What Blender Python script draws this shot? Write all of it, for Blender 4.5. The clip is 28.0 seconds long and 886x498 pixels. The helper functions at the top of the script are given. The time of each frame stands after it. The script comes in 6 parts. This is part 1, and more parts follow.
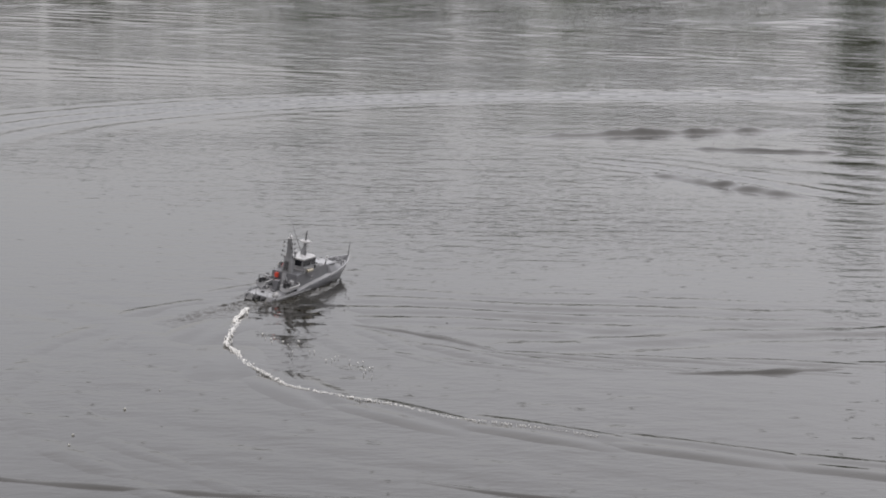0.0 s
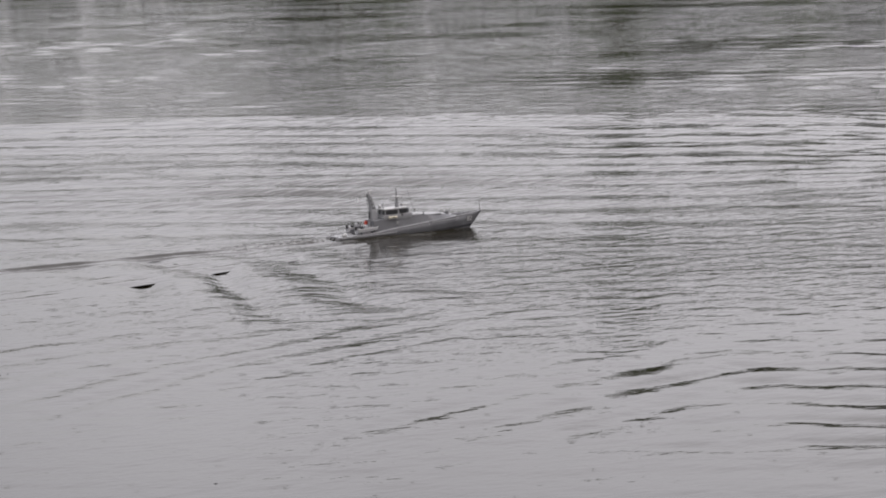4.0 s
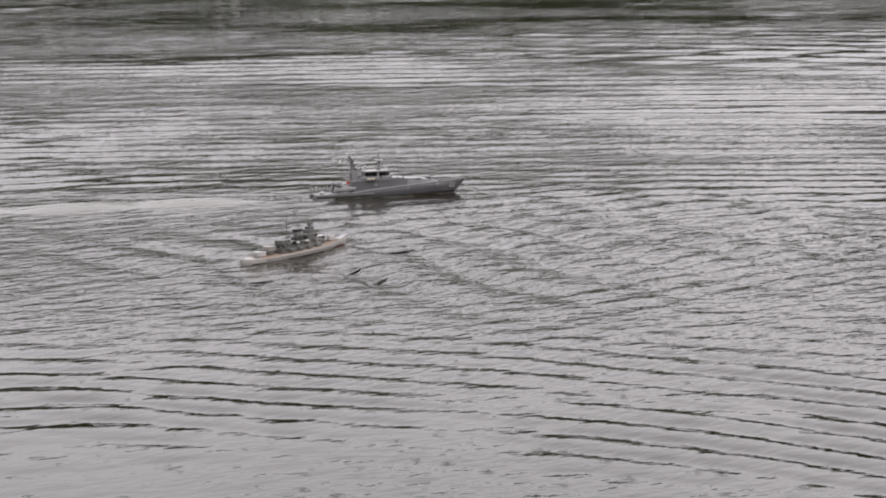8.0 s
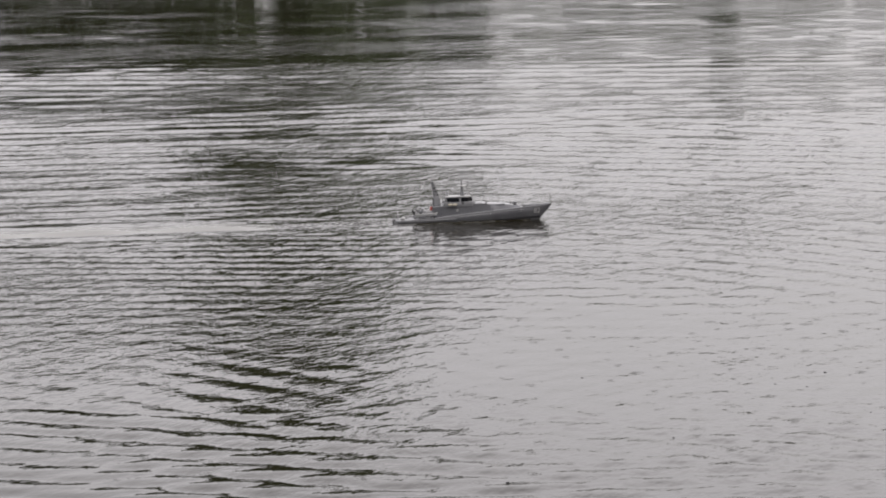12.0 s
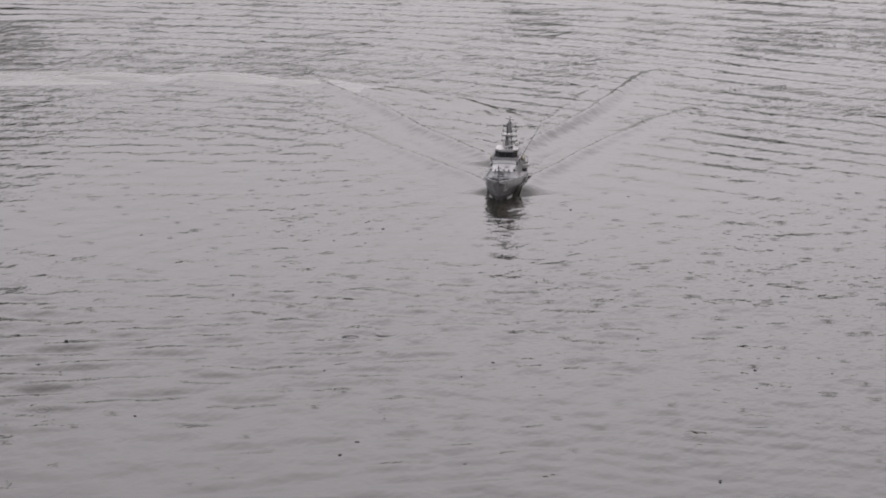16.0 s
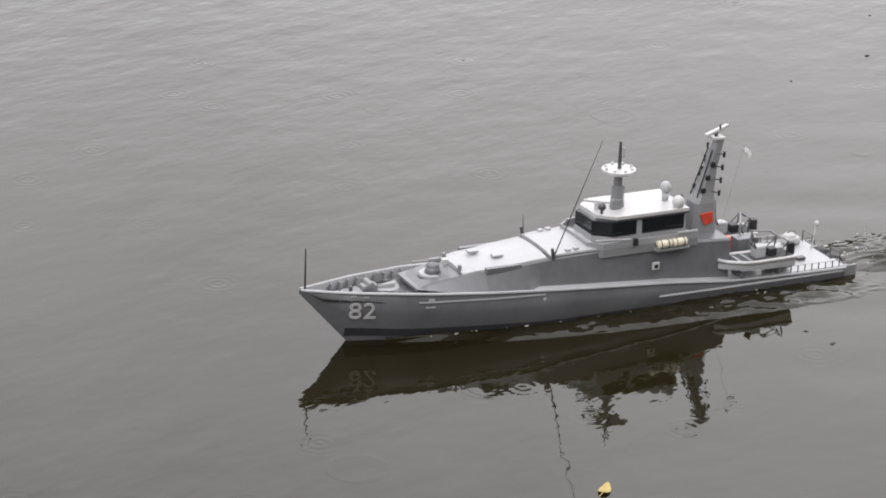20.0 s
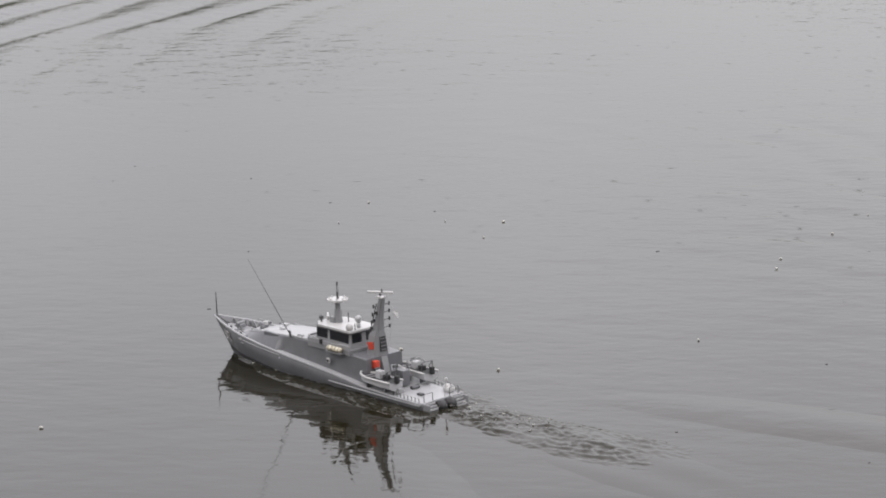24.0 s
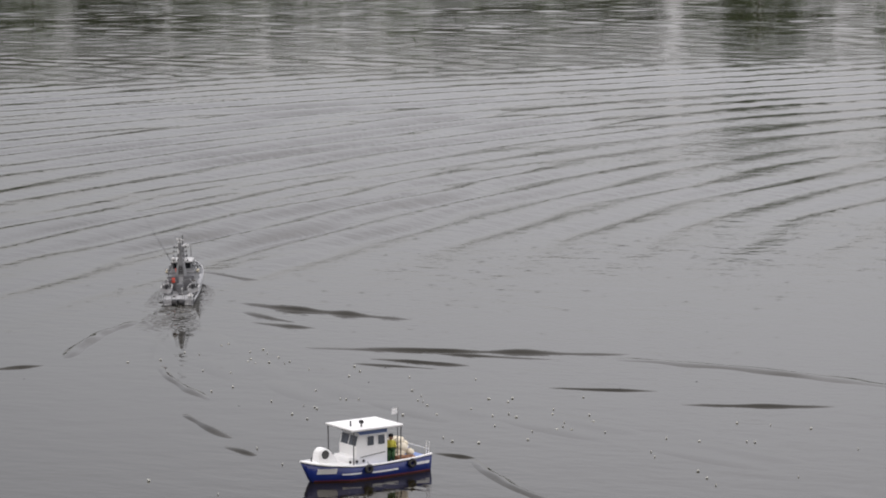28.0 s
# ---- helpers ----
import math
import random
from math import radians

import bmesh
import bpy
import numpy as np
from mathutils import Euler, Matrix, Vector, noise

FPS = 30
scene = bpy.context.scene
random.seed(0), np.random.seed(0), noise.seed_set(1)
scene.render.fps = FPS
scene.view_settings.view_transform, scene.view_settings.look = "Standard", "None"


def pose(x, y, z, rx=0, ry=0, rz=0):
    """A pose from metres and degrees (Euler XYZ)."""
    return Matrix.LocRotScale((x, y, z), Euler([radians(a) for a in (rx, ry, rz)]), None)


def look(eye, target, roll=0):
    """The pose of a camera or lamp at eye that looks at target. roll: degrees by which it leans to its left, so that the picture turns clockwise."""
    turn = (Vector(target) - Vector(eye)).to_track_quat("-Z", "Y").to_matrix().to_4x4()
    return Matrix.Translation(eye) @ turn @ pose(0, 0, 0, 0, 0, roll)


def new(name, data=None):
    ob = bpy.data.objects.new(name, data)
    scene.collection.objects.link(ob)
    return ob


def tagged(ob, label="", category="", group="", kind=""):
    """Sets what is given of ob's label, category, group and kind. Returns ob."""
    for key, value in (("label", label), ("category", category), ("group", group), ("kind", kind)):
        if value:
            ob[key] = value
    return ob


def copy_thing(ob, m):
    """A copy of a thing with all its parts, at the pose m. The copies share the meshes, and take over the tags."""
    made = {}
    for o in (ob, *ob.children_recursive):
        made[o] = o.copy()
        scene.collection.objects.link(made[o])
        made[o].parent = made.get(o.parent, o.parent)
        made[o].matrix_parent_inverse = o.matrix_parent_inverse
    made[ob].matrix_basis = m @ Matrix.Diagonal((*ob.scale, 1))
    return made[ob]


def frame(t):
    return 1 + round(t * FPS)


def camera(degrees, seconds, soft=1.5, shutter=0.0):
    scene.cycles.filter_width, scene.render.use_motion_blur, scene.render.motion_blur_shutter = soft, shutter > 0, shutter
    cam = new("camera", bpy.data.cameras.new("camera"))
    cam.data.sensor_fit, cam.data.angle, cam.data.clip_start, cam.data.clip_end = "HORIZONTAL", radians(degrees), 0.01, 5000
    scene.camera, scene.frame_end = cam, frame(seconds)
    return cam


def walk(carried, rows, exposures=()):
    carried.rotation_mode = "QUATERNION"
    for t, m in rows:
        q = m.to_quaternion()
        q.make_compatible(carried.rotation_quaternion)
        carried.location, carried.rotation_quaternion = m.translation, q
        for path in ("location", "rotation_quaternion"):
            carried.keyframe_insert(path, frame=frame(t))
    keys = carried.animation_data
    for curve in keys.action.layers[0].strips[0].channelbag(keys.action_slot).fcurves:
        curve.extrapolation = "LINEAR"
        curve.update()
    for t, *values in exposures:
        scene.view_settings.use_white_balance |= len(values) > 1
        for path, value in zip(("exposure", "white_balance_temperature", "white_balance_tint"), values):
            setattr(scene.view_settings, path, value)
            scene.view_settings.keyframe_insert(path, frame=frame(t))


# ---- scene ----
# The camera stands on the bank, 2 m above the water, and only turns.
EYE = (0.0, 0.0, 2.006)
cam = camera(18.707, 28.0, soft=1.85)


def aim(pan, tilt, roll):
    """A camera pose at EYE: pan clockwise from +y, tilt down, lean, in degrees."""
    a, b = radians(pan), radians(tilt)
    way = Vector((math.sin(a) * math.cos(b), math.cos(a) * math.cos(b), -math.sin(b)))
    return look(EYE, Vector(EYE) + way, roll)


CAMERA_ROWS = [
    (0.0, 5.141, 7.010, 0.848),
    (1.0, 10.361, 6.384, -0.679),
    (1.5, 13.479, 6.695, -1.303),
    (2.0, 16.465, 6.392, -1.875),
    (3.0, 21.059, 6.257, -2.137),
    (4.0, 25.854, 6.470, -1.844),
    (4.5, 29.866, 6.759, -0.927),
    (5.0, 33.170, 6.963, -0.391),
    (5.5, 35.980, 7.091, -0.171),
    (6.0, 38.512, 7.149, -0.090),
    (6.5, 40.980, 7.145, -0.082),
    (7.0, 43.600, 7.086, -0.139),
    (8.0, 49.572, 6.875, -0.769),
    (9.0, 55.037, 6.933, -0.952),
    (10.0, 61.769, 6.764, -0.932),
    (11.0, 65.871, 6.596, -1.270),
    (12.0, 71.744, 6.339, -1.202),
    (13.0, 79.195, 5.726, -0.341),
    (13.2, 80.512, 5.895, 0.235),
    (13.5, 81.285, 6.591, 0.122),
    (14.0, 82.273, 7.457, 0.054),
    (14.5, 82.857, 8.105, 0.030),
    (15.0, 82.934, 8.608, 0.031),
    (15.5, 82.404, 9.039, 0.057),
    (16.0, 81.161, 9.472, 0.123),
    (17.0, 79.572, 11.241, 0.217),
    (18.0, 76.906, 13.618, -0.105),
    (18.5, 75.295, 14.369, 0.579),
    (19.0, 71.869, 16.338, 1.161),
    (19.5, 65.239, 19.352, 1.592),
    (20.0, 54.677, 21.232, 1.438),
    (20.5, 43.524, 22.001, 0.556),
    (21.0, 31.813, 20.755, -0.445),
    (21.5, 21.231, 19.604, -1.540),
    (22.0, 12.391, 17.923, -2.210),
    (22.5, 5.854, 15.353, -2.183),
    (23.0, 0.211, 13.274, -1.394),
    (23.5, -4.950, 11.870, -1.106),
    (24.0, -10.041, 10.718, -1.149),
    (24.5, -15.473, 9.398, -1.620),
    (24.7, -17.75, 8.66, -1.97),
    (24.8, -19.06, 8.08, -2.15),
    (24.9, -20.45, 7.63, -2.33),
    (25.0, -21.645, 7.325, -2.5),
    (25.3, -23.387, 6.927, -1.75),
    (25.5, -23.431, 7.50, -1.25),
    (25.7, -24.266, 7.807, -1.35),
    (26.0, -25.13, 8.57, -1.5),
    (26.3, -25.497, 8.78, -1.3),
    (26.5, -25.655, 8.6, -1.0),
    (26.7, -26.264, 8.309, -0.856),
    (27.0, -27.438, 7.49, -0.641),
    (27.5, -27.268, 7.22, -0.356),
    (28.0, -26.885, 6.78, -0.3),
]
EXPOSURES = [(0, -0.45, 6550, 14), (2.5, -0.42, 6550, 16), (4.5, -0.36, 6550, 16), (8, -0.30, 6650, 16), (11, -0.24, 6680, 16), (12, -0.36, 6650, 15), (13.5, -0.60, 6600, 14), (15.5, -0.68, 6600, 17), (17, -0.62, 6600, 20), (18, -0.33, 6750, 17), (19, -0.28, 6600, 14), (19.5, 0.05, 6600, 13), (20, 0.36, 6600, 12), (22.5, 0.35, 6550, 13), (25, -0.19, 6600, 14), (28, -0.26, 6600, 14)]
walk(cam, [(t, aim(a, b, c)) for t, a, b, c in CAMERA_ROWS], EXPOSURES)

# Overcast sky: brighter overhead than at the horizon, with soft cloud.
world = bpy.data.worlds.new("overcast_sky")
scene.world = world
world.use_nodes = True
wn, wl = world.node_tree.nodes, world.node_tree.links
wn.clear()
w_out = wn.new("ShaderNodeOutputWorld")
w_bg = wn.new("ShaderNodeBackground")
w_sky = wn.new("ShaderNodeTexSky")
w_sky.sky_type = 'NISHITA'
w_sky.sun_disc = False
w_sky.sun_elevation = radians(42)
w_sky.sun_rotation = radians(170)
w_sky.dust_density = 4.0
w_geo = wn.new("ShaderNodeTexCoord")
w_sep = wn.new("ShaderNodeSeparateXYZ")
w_ramp = wn.new("ShaderNodeValToRGB")
w_ramp.color_ramp.elements[0].position, w_ramp.color_ramp.elements[0].color = 0.0, (0.61, 0.61, 0.62, 1)
w_ramp.color_ramp.elements[1].position, w_ramp.color_ramp.elements[1].color = 0.75, (1.72, 1.72, 1.74, 1)
w_low = w_ramp.color_ramp.elements.new(0.09)
w_low.color = (0.74, 0.738, 0.745, 1)
w_mid = w_ramp.color_ramp.elements.new(0.18)
w_mid.color = (1.02, 1.015, 1.02, 1)
w_high = w_ramp.color_ramp.elements.new(0.42)
w_high.color = (1.42, 1.415, 1.42, 1)
w_noise = wn.new("ShaderNodeTexNoise")
w_noise.inputs["Scale"].default_value = 2.2
w_noise.inputs["Detail"].default_value = 4
w_map = wn.new("ShaderNodeMapRange")
w_map.inputs["From Min"].default_value, w_map.inputs["From Max"].default_value = 0.3, 0.7
w_map.inputs["To Min"].default_value, w_map.inputs["To Max"].default_value = 0.86, 1.16
w_mul = wn.new("ShaderNodeVectorMath")
w_mul.operation = 'SCALE'
w_mix = wn.new("ShaderNodeMix")
w_mix.data_type = 'RGBA'
w_mix.inputs["Factor"].default_value = 0.04
wl.new(w_geo.outputs["Generated"], w_sep.inputs[0])
wl.new(w_sep.outputs["Z"], w_ramp.inputs["Fac"])
wl.new(w_geo.outputs["Generated"], w_noise.inputs["Vector"])
wl.new(w_noise.outputs["Fac"], w_map.inputs["Value"])
wl.new(w_ramp.outputs["Color"], w_mul.inputs[0])
# the cloud is thinner, and brighter, towards one side
w_side = wn.new("ShaderNodeVectorMath")
w_side.operation = 'DOT_PRODUCT'
w_side.inputs[1].default_value = (0.55 * math.sin(radians(78)), 0.55 * math.cos(radians(78)), 0)
wl.new(w_geo.outputs["Generated"], w_side.inputs[0])
w_one = wn.new("ShaderNodeMath")
w_one.inputs[1].default_value = 1.0
wl.new(w_side.outputs["Value"], w_one.inputs[0])
w_both = wn.new("ShaderNodeMath")
w_both.operation = 'MULTIPLY'
wl.new(w_map.outputs["Result"], w_both.inputs[0])
wl.new(w_one.outputs[0], w_both.inputs[1])
wl.new(w_both.outputs[0], w_mul.inputs["Scale"])
wl.new(w_mul.outputs["Vector"], w_mix.inputs["A"])
wl.new(w_sky.outputs["Color"], w_mix.inputs["B"])
wl.new(w_mix.outputs["Result"], w_bg.inputs["Color"])
w_bg.inputs["Strength"].default_value = 1.0
wl.new(w_bg.outputs[0], w_out.inputs["Surface"])

sun_data = bpy.data.lights.new("sun", 'SUN')
sun_data.energy = 1.1
sun_data.angle = radians(40)
sun_data.color = (1.0, 0.98, 0.95)
sun = new("sun", sun_data)
sun.matrix_world = look((-34, -16, 30), (0, 0, 0))


# ---- materials ----
def material(name, color, rough=0.5, metal=0.0, grain=120.0, vary=0.12, bump=0.15, stain=0.0, stain_color=(0.2, 0.17, 0.12), stain_scale=6.0, spread=0.0):
    """A painted or plastic surface with fine grain, two scales of variation and optional stains."""
    m = bpy.data.materials.new(name)
    m.use_nodes = True
    n, l = m.node_tree.nodes, m.node_tree.links
    bs = n["Principled BSDF"]
    co = n.new("ShaderNodeTexCoord")
    fine = n.new("ShaderNodeTexNoise")
    fine.inputs["Scale"].default_value = grain
    fine.inputs["Detail"].default_value = 3
    wide = n.new("ShaderNodeTexNoise")
    wide.inputs["Scale"].default_value = stain_scale
    wide.inputs["Detail"].default_value = 5
    l.new(co.outputs["Object"], fine.inputs["Vector"])
    l.new(co.outputs["Object"], wide.inputs["Vector"])
    hue = n.new("ShaderNodeMapRange")
    hue.inputs["To Min"].default_value, hue.inputs["To Max"].default_value = 1 - vary, 1 + vary
    both = n.new("ShaderNodeMath")
    both.operation = 'ADD'
    l.new(fine.outputs["Fac"], both.inputs[0])
    l.new(wide.outputs["Fac"], both.inputs[1])
    hue.inputs["From Min"].default_value, hue.inputs["From Max"].default_value = 0.6, 1.4
    l.new(both.outputs[0], hue.inputs["Value"])
    scale = n.new("ShaderNodeVectorMath")
    scale.operation = 'SCALE'
    scale.inputs[0].default_value = color
    last = hue.outputs["Result"]
    if spread:
        info = n.new("ShaderNodeObjectInfo")
        each = n.new("ShaderNodeMapRange")
        each.inputs["To Min"].default_value, each.inputs["To Max"].default_value = 1 - spread, 1 + spread
        l.new(info.outputs["Random"], each.inputs["Value"])
        times = n.new("ShaderNodeMath")
        times.operation = 'MULTIPLY'
        l.new(each.outputs["Result"], times.inputs[0])
        l.new(last, times.inputs[1])
        last = times.outputs[0]
    l.new(last, scale.inputs["Scale"])
    mix = n.new("ShaderNodeMix")
    mix.data_type = 'RGBA'
    l.new(scale.outputs["Vector"], mix.inputs["A"])
    mix.inputs["B"].default_value = (*stain_color, 1)
    if stain:
        cut = n.new("ShaderNodeMapRange")
        cut.inputs["From Min"].default_value, cut.inputs["From Max"].default_value = 0.52, 0.72
        cut.inputs["To Max"].default_value = stain
        l.new(wide.outputs["Fac"], cut.inputs["Value"])
        l.new(cut.outputs["Result"], mix.inputs["Factor"])
    else:
        mix.inputs["Factor"].default_value = 0.0
    l.new(mix.outputs["Result"], bs.inputs["Base Color"])
    bs.inputs["Roughness"].default_value = rough
    bs.inputs["Metallic"].default_value = metal
    bp = n.new("ShaderNodeBump")
    bp.inputs["Strength"].default_value = bump
    bp.inputs["Distance"].default_value = 0.002
    l.new(fine.outputs["Fac"], bp.inputs["Height"])
    l.new(bp.outputs[0], bs.inputs["Normal"])
    return m


def water_material(name, ripple=1.0, calm_floor=0.35, body=(0.0105, 0.0085, 0.0032), rough=0.03):
    """Dark olive pond water: glossy, with wind ripples at several scales in world space."""
    m = bpy.data.materials.new(name)
    m.use_nodes = True
    n, l = m.node_tree.nodes, m.node_tree.links
    bs = n["Principled BSDF"]
    bs.inputs["Base Color"].default_value = (*body, 1)
    bs.inputs["Roughness"].default_value = 0.05
    bs.inputs["IOR"].default_value = 1.333
    geo = n.new("ShaderNodeNewGeometry")
    total = None
    for angle, stretch, size, detail, high in ((35, 2.0, 2.2, 3, 0.014), (62, 1.8, 6.0, 3, 0.0150), (20, 1.6, 17.0, 3, 0.0062)):
        turn = n.new("ShaderNodeMapping")
        turn.inputs["Rotation"].default_value = (0, 0, radians(angle))
        turn.inputs["Scale"].default_value = (1 / stretch, 1, 1)
        l.new(geo.outputs["Position"], turn.inputs["Vector"])
        tex = n.new("ShaderNodeTexNoise")
        tex.inputs["Scale"].default_value = size
        tex.inputs["Detail"].default_value = detail
        l.new(turn.outputs[0], tex.inputs["Vector"])
        mul = n.new("ShaderNodeMath")
        mul.operation = 'MULTIPLY'
        mul.inputs[1].default_value = high * ripple
        l.new(tex.outputs["Fac"], mul.inputs[0])
        if total is None:
            total = mul.outputs[0]
        else:
            add = n.new("ShaderNodeMath")
            add.operation = 'ADD'
            l.new(total, add.inputs[0])
            l.new(mul.outputs[0], add.inputs[1])
            total = add.outputs[0]
    # rings where raindrops fall
    drop = n.new("ShaderNodeTexVoronoi")
    drop.voronoi_dimensions = '2D'
    drop.inputs["Scale"].default_value = 4.5
    l.new(geo.outputs["Position"], drop.inputs["Vector"])
    pick = n.new("ShaderNodeSeparateColor")
    l.new(drop.outputs["Color"], pick.inputs[0])
    reach = n.new("ShaderNodeMapRange")
    reach.inputs["From Min"].default_value, reach.inputs["From Max"].default_value = 0.0, 0.27
    reach.inputs["To Min"].default_value, reach.inputs["To Max"].default_value = 1.0, 0.0
    l.new(drop.outputs["Distance"], reach.inputs["Value"])
    wave = n.new("ShaderNodeMath")
    wave.operation = 'MULTIPLY'
    wave.inputs[1].default_value = 75.0
    l.new(drop.outputs["Distance"], wave.inputs[0])
    curl = n.new("ShaderNodeMath")
    curl.operation = 'COSINE'
    l.new(wave.outputs[0], curl.inputs[0])
    some = n.new("ShaderNodeMapRange")
    some.inputs["From Min"].default_value, some.inputs["From Max"].default_value = 0.35, 1.0
    some.inputs["To Min"].default_value, some.inputs["To Max"].default_value = 0.0, 0.0011
    l.new(pick.outputs["Red"], some.inputs["Value"])
    for source in (curl.outputs[0], some.outputs["Result"]):
        mul = n.new("ShaderNodeMath")
        mul.operation = 'MULTIPLY'
        l.new(reach.outputs["Result"] if source == curl.outputs[0] else ringed, mul.inputs[0])
        l.new(source, mul.inputs[1])
        ringed = mul.outputs[0]
    add = n.new("ShaderNodeMath")
    add.operation = 'ADD'
    l.new(total, add.inputs[0])
    l.new(ringed, add.inputs[1])
    total = add.outputs[0]
    # calm and ruffled patches
    patch = n.new("ShaderNodeTexNoise")
    patch.inputs["Scale"].default_value = 0.16
    patch.inputs["Detail"].default_value = 3
    l.new(geo.outputs["Position"], patch.inputs["Vector"])
    calm = n.new("ShaderNodeMapRange")
    calm.inputs["From Min"].default_value, calm.inputs["From Max"].default_value = 0.38, 0.62
    calm.inputs["To Min"].default_value, calm.inputs["To Max"].default_value = calm_floor, 1.1
    l.new(patch.outputs["Fac"], calm.inputs["Value"])
    # the sheltered water near the bank is smoother
    sep = n.new("ShaderNodeVectorMath")
    sep.operation = 'LENGTH'
    l.new(geo.outputs["Position"], sep.inputs[0])
    lee = n.new("ShaderNodeMapRange")
    lee.inputs["From Min"].default_value, lee.inputs["From Max"].default_value = 4.5, 11.0
    lee.inputs["To Min"].default_value, lee.inputs["To Max"].default_value = 0.40, 0.95
    l.new(sep.outputs["Value"], lee.inputs["Value"])
    both = n.new("ShaderNodeMath")
    both.operation = 'MULTIPLY'
    l.new(calm.outputs["Result"], both.inputs[0])
    l.new(lee.outputs["Result"], both.inputs[1])
    # one arm of the pond lies calm, the other takes the wind
    side = n.new("ShaderNodeSeparateXYZ")
    l.new(geo.outputs["Position"], side.inputs[0])
    wind = n.new("ShaderNodeMapRange")
    wind.inputs["From Min"].default_value, wind.inputs["From Max"].default_value = -2.0, 16.0
    wind.inputs["To Min"].default_value, wind.inputs["To Max"].default_value = 0.38, 1.3
    l.new(side.outputs["X"], wind.inputs["Value"])
    blown = n.new("ShaderNodeMath")
    blown.operation = 'MULTIPLY'
    l.new(both.outputs[0], blown.inputs[0])
    l.new(wind.outputs["Result"], blown.inputs[1])
    # far out the ripples are too fine to tell apart and only blur the mirror
    far = n.new("ShaderNodeMapRange")
    far.inputs["From Min"].default_value, far.inputs["From Max"].default_value = 50.0, 220.0
    far.inputs["To Min"].default_value, far.inputs["To Max"].default_value = rough, 0.12 + rough
    l.new(sep.outputs["Value"], far.inputs["Value"])
    l.new(far.outputs["Result"], bs.inputs["Roughness"])
    bp = n.new("ShaderNodeBump")
    bp.inputs["Distance"].default_value = 1.0
    l.new(blown.outputs[0], bp.inputs["Strength"])
    l.new(total, bp.inputs["Height"])
    l.new(bp.outputs[0], bs.inputs["Normal"])
    return m


M_WATER = water_material("pond_water")
M_CHURN = water_material("churned_water", 1.2, 0.8, (0.014, 0.012, 0.006), 0.05)
# pale body stands for foam and for sky mirrored in smoothed water
M_WASH = water_material("wash_water", 0.8, 0.8, (0.17, 0.17, 0.158), 0.22)
M_SLICK = water_material("wake_water", 0.35, 0.5)


# ---- mesh kit ----
def part(name, bm, mat, parent=None, label="", smooth=False):
    """Link a bmesh as one mesh object, under a thing or a part."""
    me = bpy.data.meshes.new(name)
    bmesh.ops.recalc_face_normals(bm, faces=bm.faces)
    bm.to_mesh(me)
    bm.free()
    me.materials.append(mat)
    if smooth:
        for p in me.polygons:
            p.use_smooth = True
    ob = new(name, me)
    if parent is not None:
        ob.parent = parent
    if label:
        ob["label"] = label
    return ob


def box(bm, c, s, bevel=0.0, m=None):
    """A box of size s about c, its edges bevelled, turned by m about c."""
    r = bmesh.ops.create_cube(bm, size=1.0, matrix=Matrix.Translation(c) @ (m or Matrix()) @ Matrix.Diagonal((*s, 1)))
    if bevel:
        edges = list({e for v in r["verts"] for e in v.link_edges})
        bmesh.ops.bevel(bm, geom=edges, offset=bevel, segments=2, affect='EDGES', profile=0.6)
    return bm


def rod(bm, a, b, r0, r1=None, n=8):
    """A tapered round bar from a to b."""
    a, b = Vector(a), Vector(b)
    d = b - a
    m = Matrix.Translation((a + b) / 2) @ d.to_track_quat("Z", "Y").to_matrix().to_4x4()
    bmesh.ops.create_cone(bm, cap_ends=True, segments=n, radius1=r0, radius2=r0 if r1 is None else r1, depth=d.length, matrix=m)
    return bm


def bar_chain(bm, points, r, n=6):
    """A round bar bent through points, as one skin."""
    pts = [Vector(p) for p in points]
    rings = []
    side = None
    for i, p in enumerate(pts):
        d = (pts[min(i + 1, len(pts) - 1)] - pts[max(i - 1, 0)]).normalized()
        side = side if side is not None else d.orthogonal().normalized()
        side = (side - d * side.dot(d)).normalized()
        up = d.cross(side)
        rings.append([p + (side * math.cos(a) + up * math.sin(a)) * r for a in (2 * math.pi * j / n for j in range(n))])
    return loft(bm, rings)


def ball(bm, c, s, u=14, v=10):
    bmesh.ops.create_uvsphere(bm, u_segments=u, v_segments=v, radius=1.0, matrix=Matrix.Translation(c) @ Matrix.Diagonal((*s, 1)))
    return bm


def loft(bm, rings, closed=True, caps=True):
    """A skin over rings of equal length."""
    vs = [[bm.verts.new(p) for p in ring] for ring in rings]
    k = len(vs[0])
    for a, b in zip(vs, vs[1:]):
        for i in range(k if closed else k - 1):
            j = (i + 1) % k
            try:
                bm.faces.new((a[i], a[j], b[j], b[i]))
            except ValueError:
                pass
    if caps and closed:
        for ring in (vs[0], vs[-1]):
            try:
                bm.faces.new(ring)
            except ValueError:
                pass
    return bm


def slab(bm, outline, lo, hi, axis="y"):
    """A plate: an outline in the plane across axis, from lo to hi along it."""
    def at(p, h):
        return {"x": (h, p[0], p[1]), "y": (p[0], h, p[1]), "z": (p[0], p[1], h)}[axis]
    return loft(bm, [[at(p, lo) for p in outline], [at(p, hi) for p in outline]])


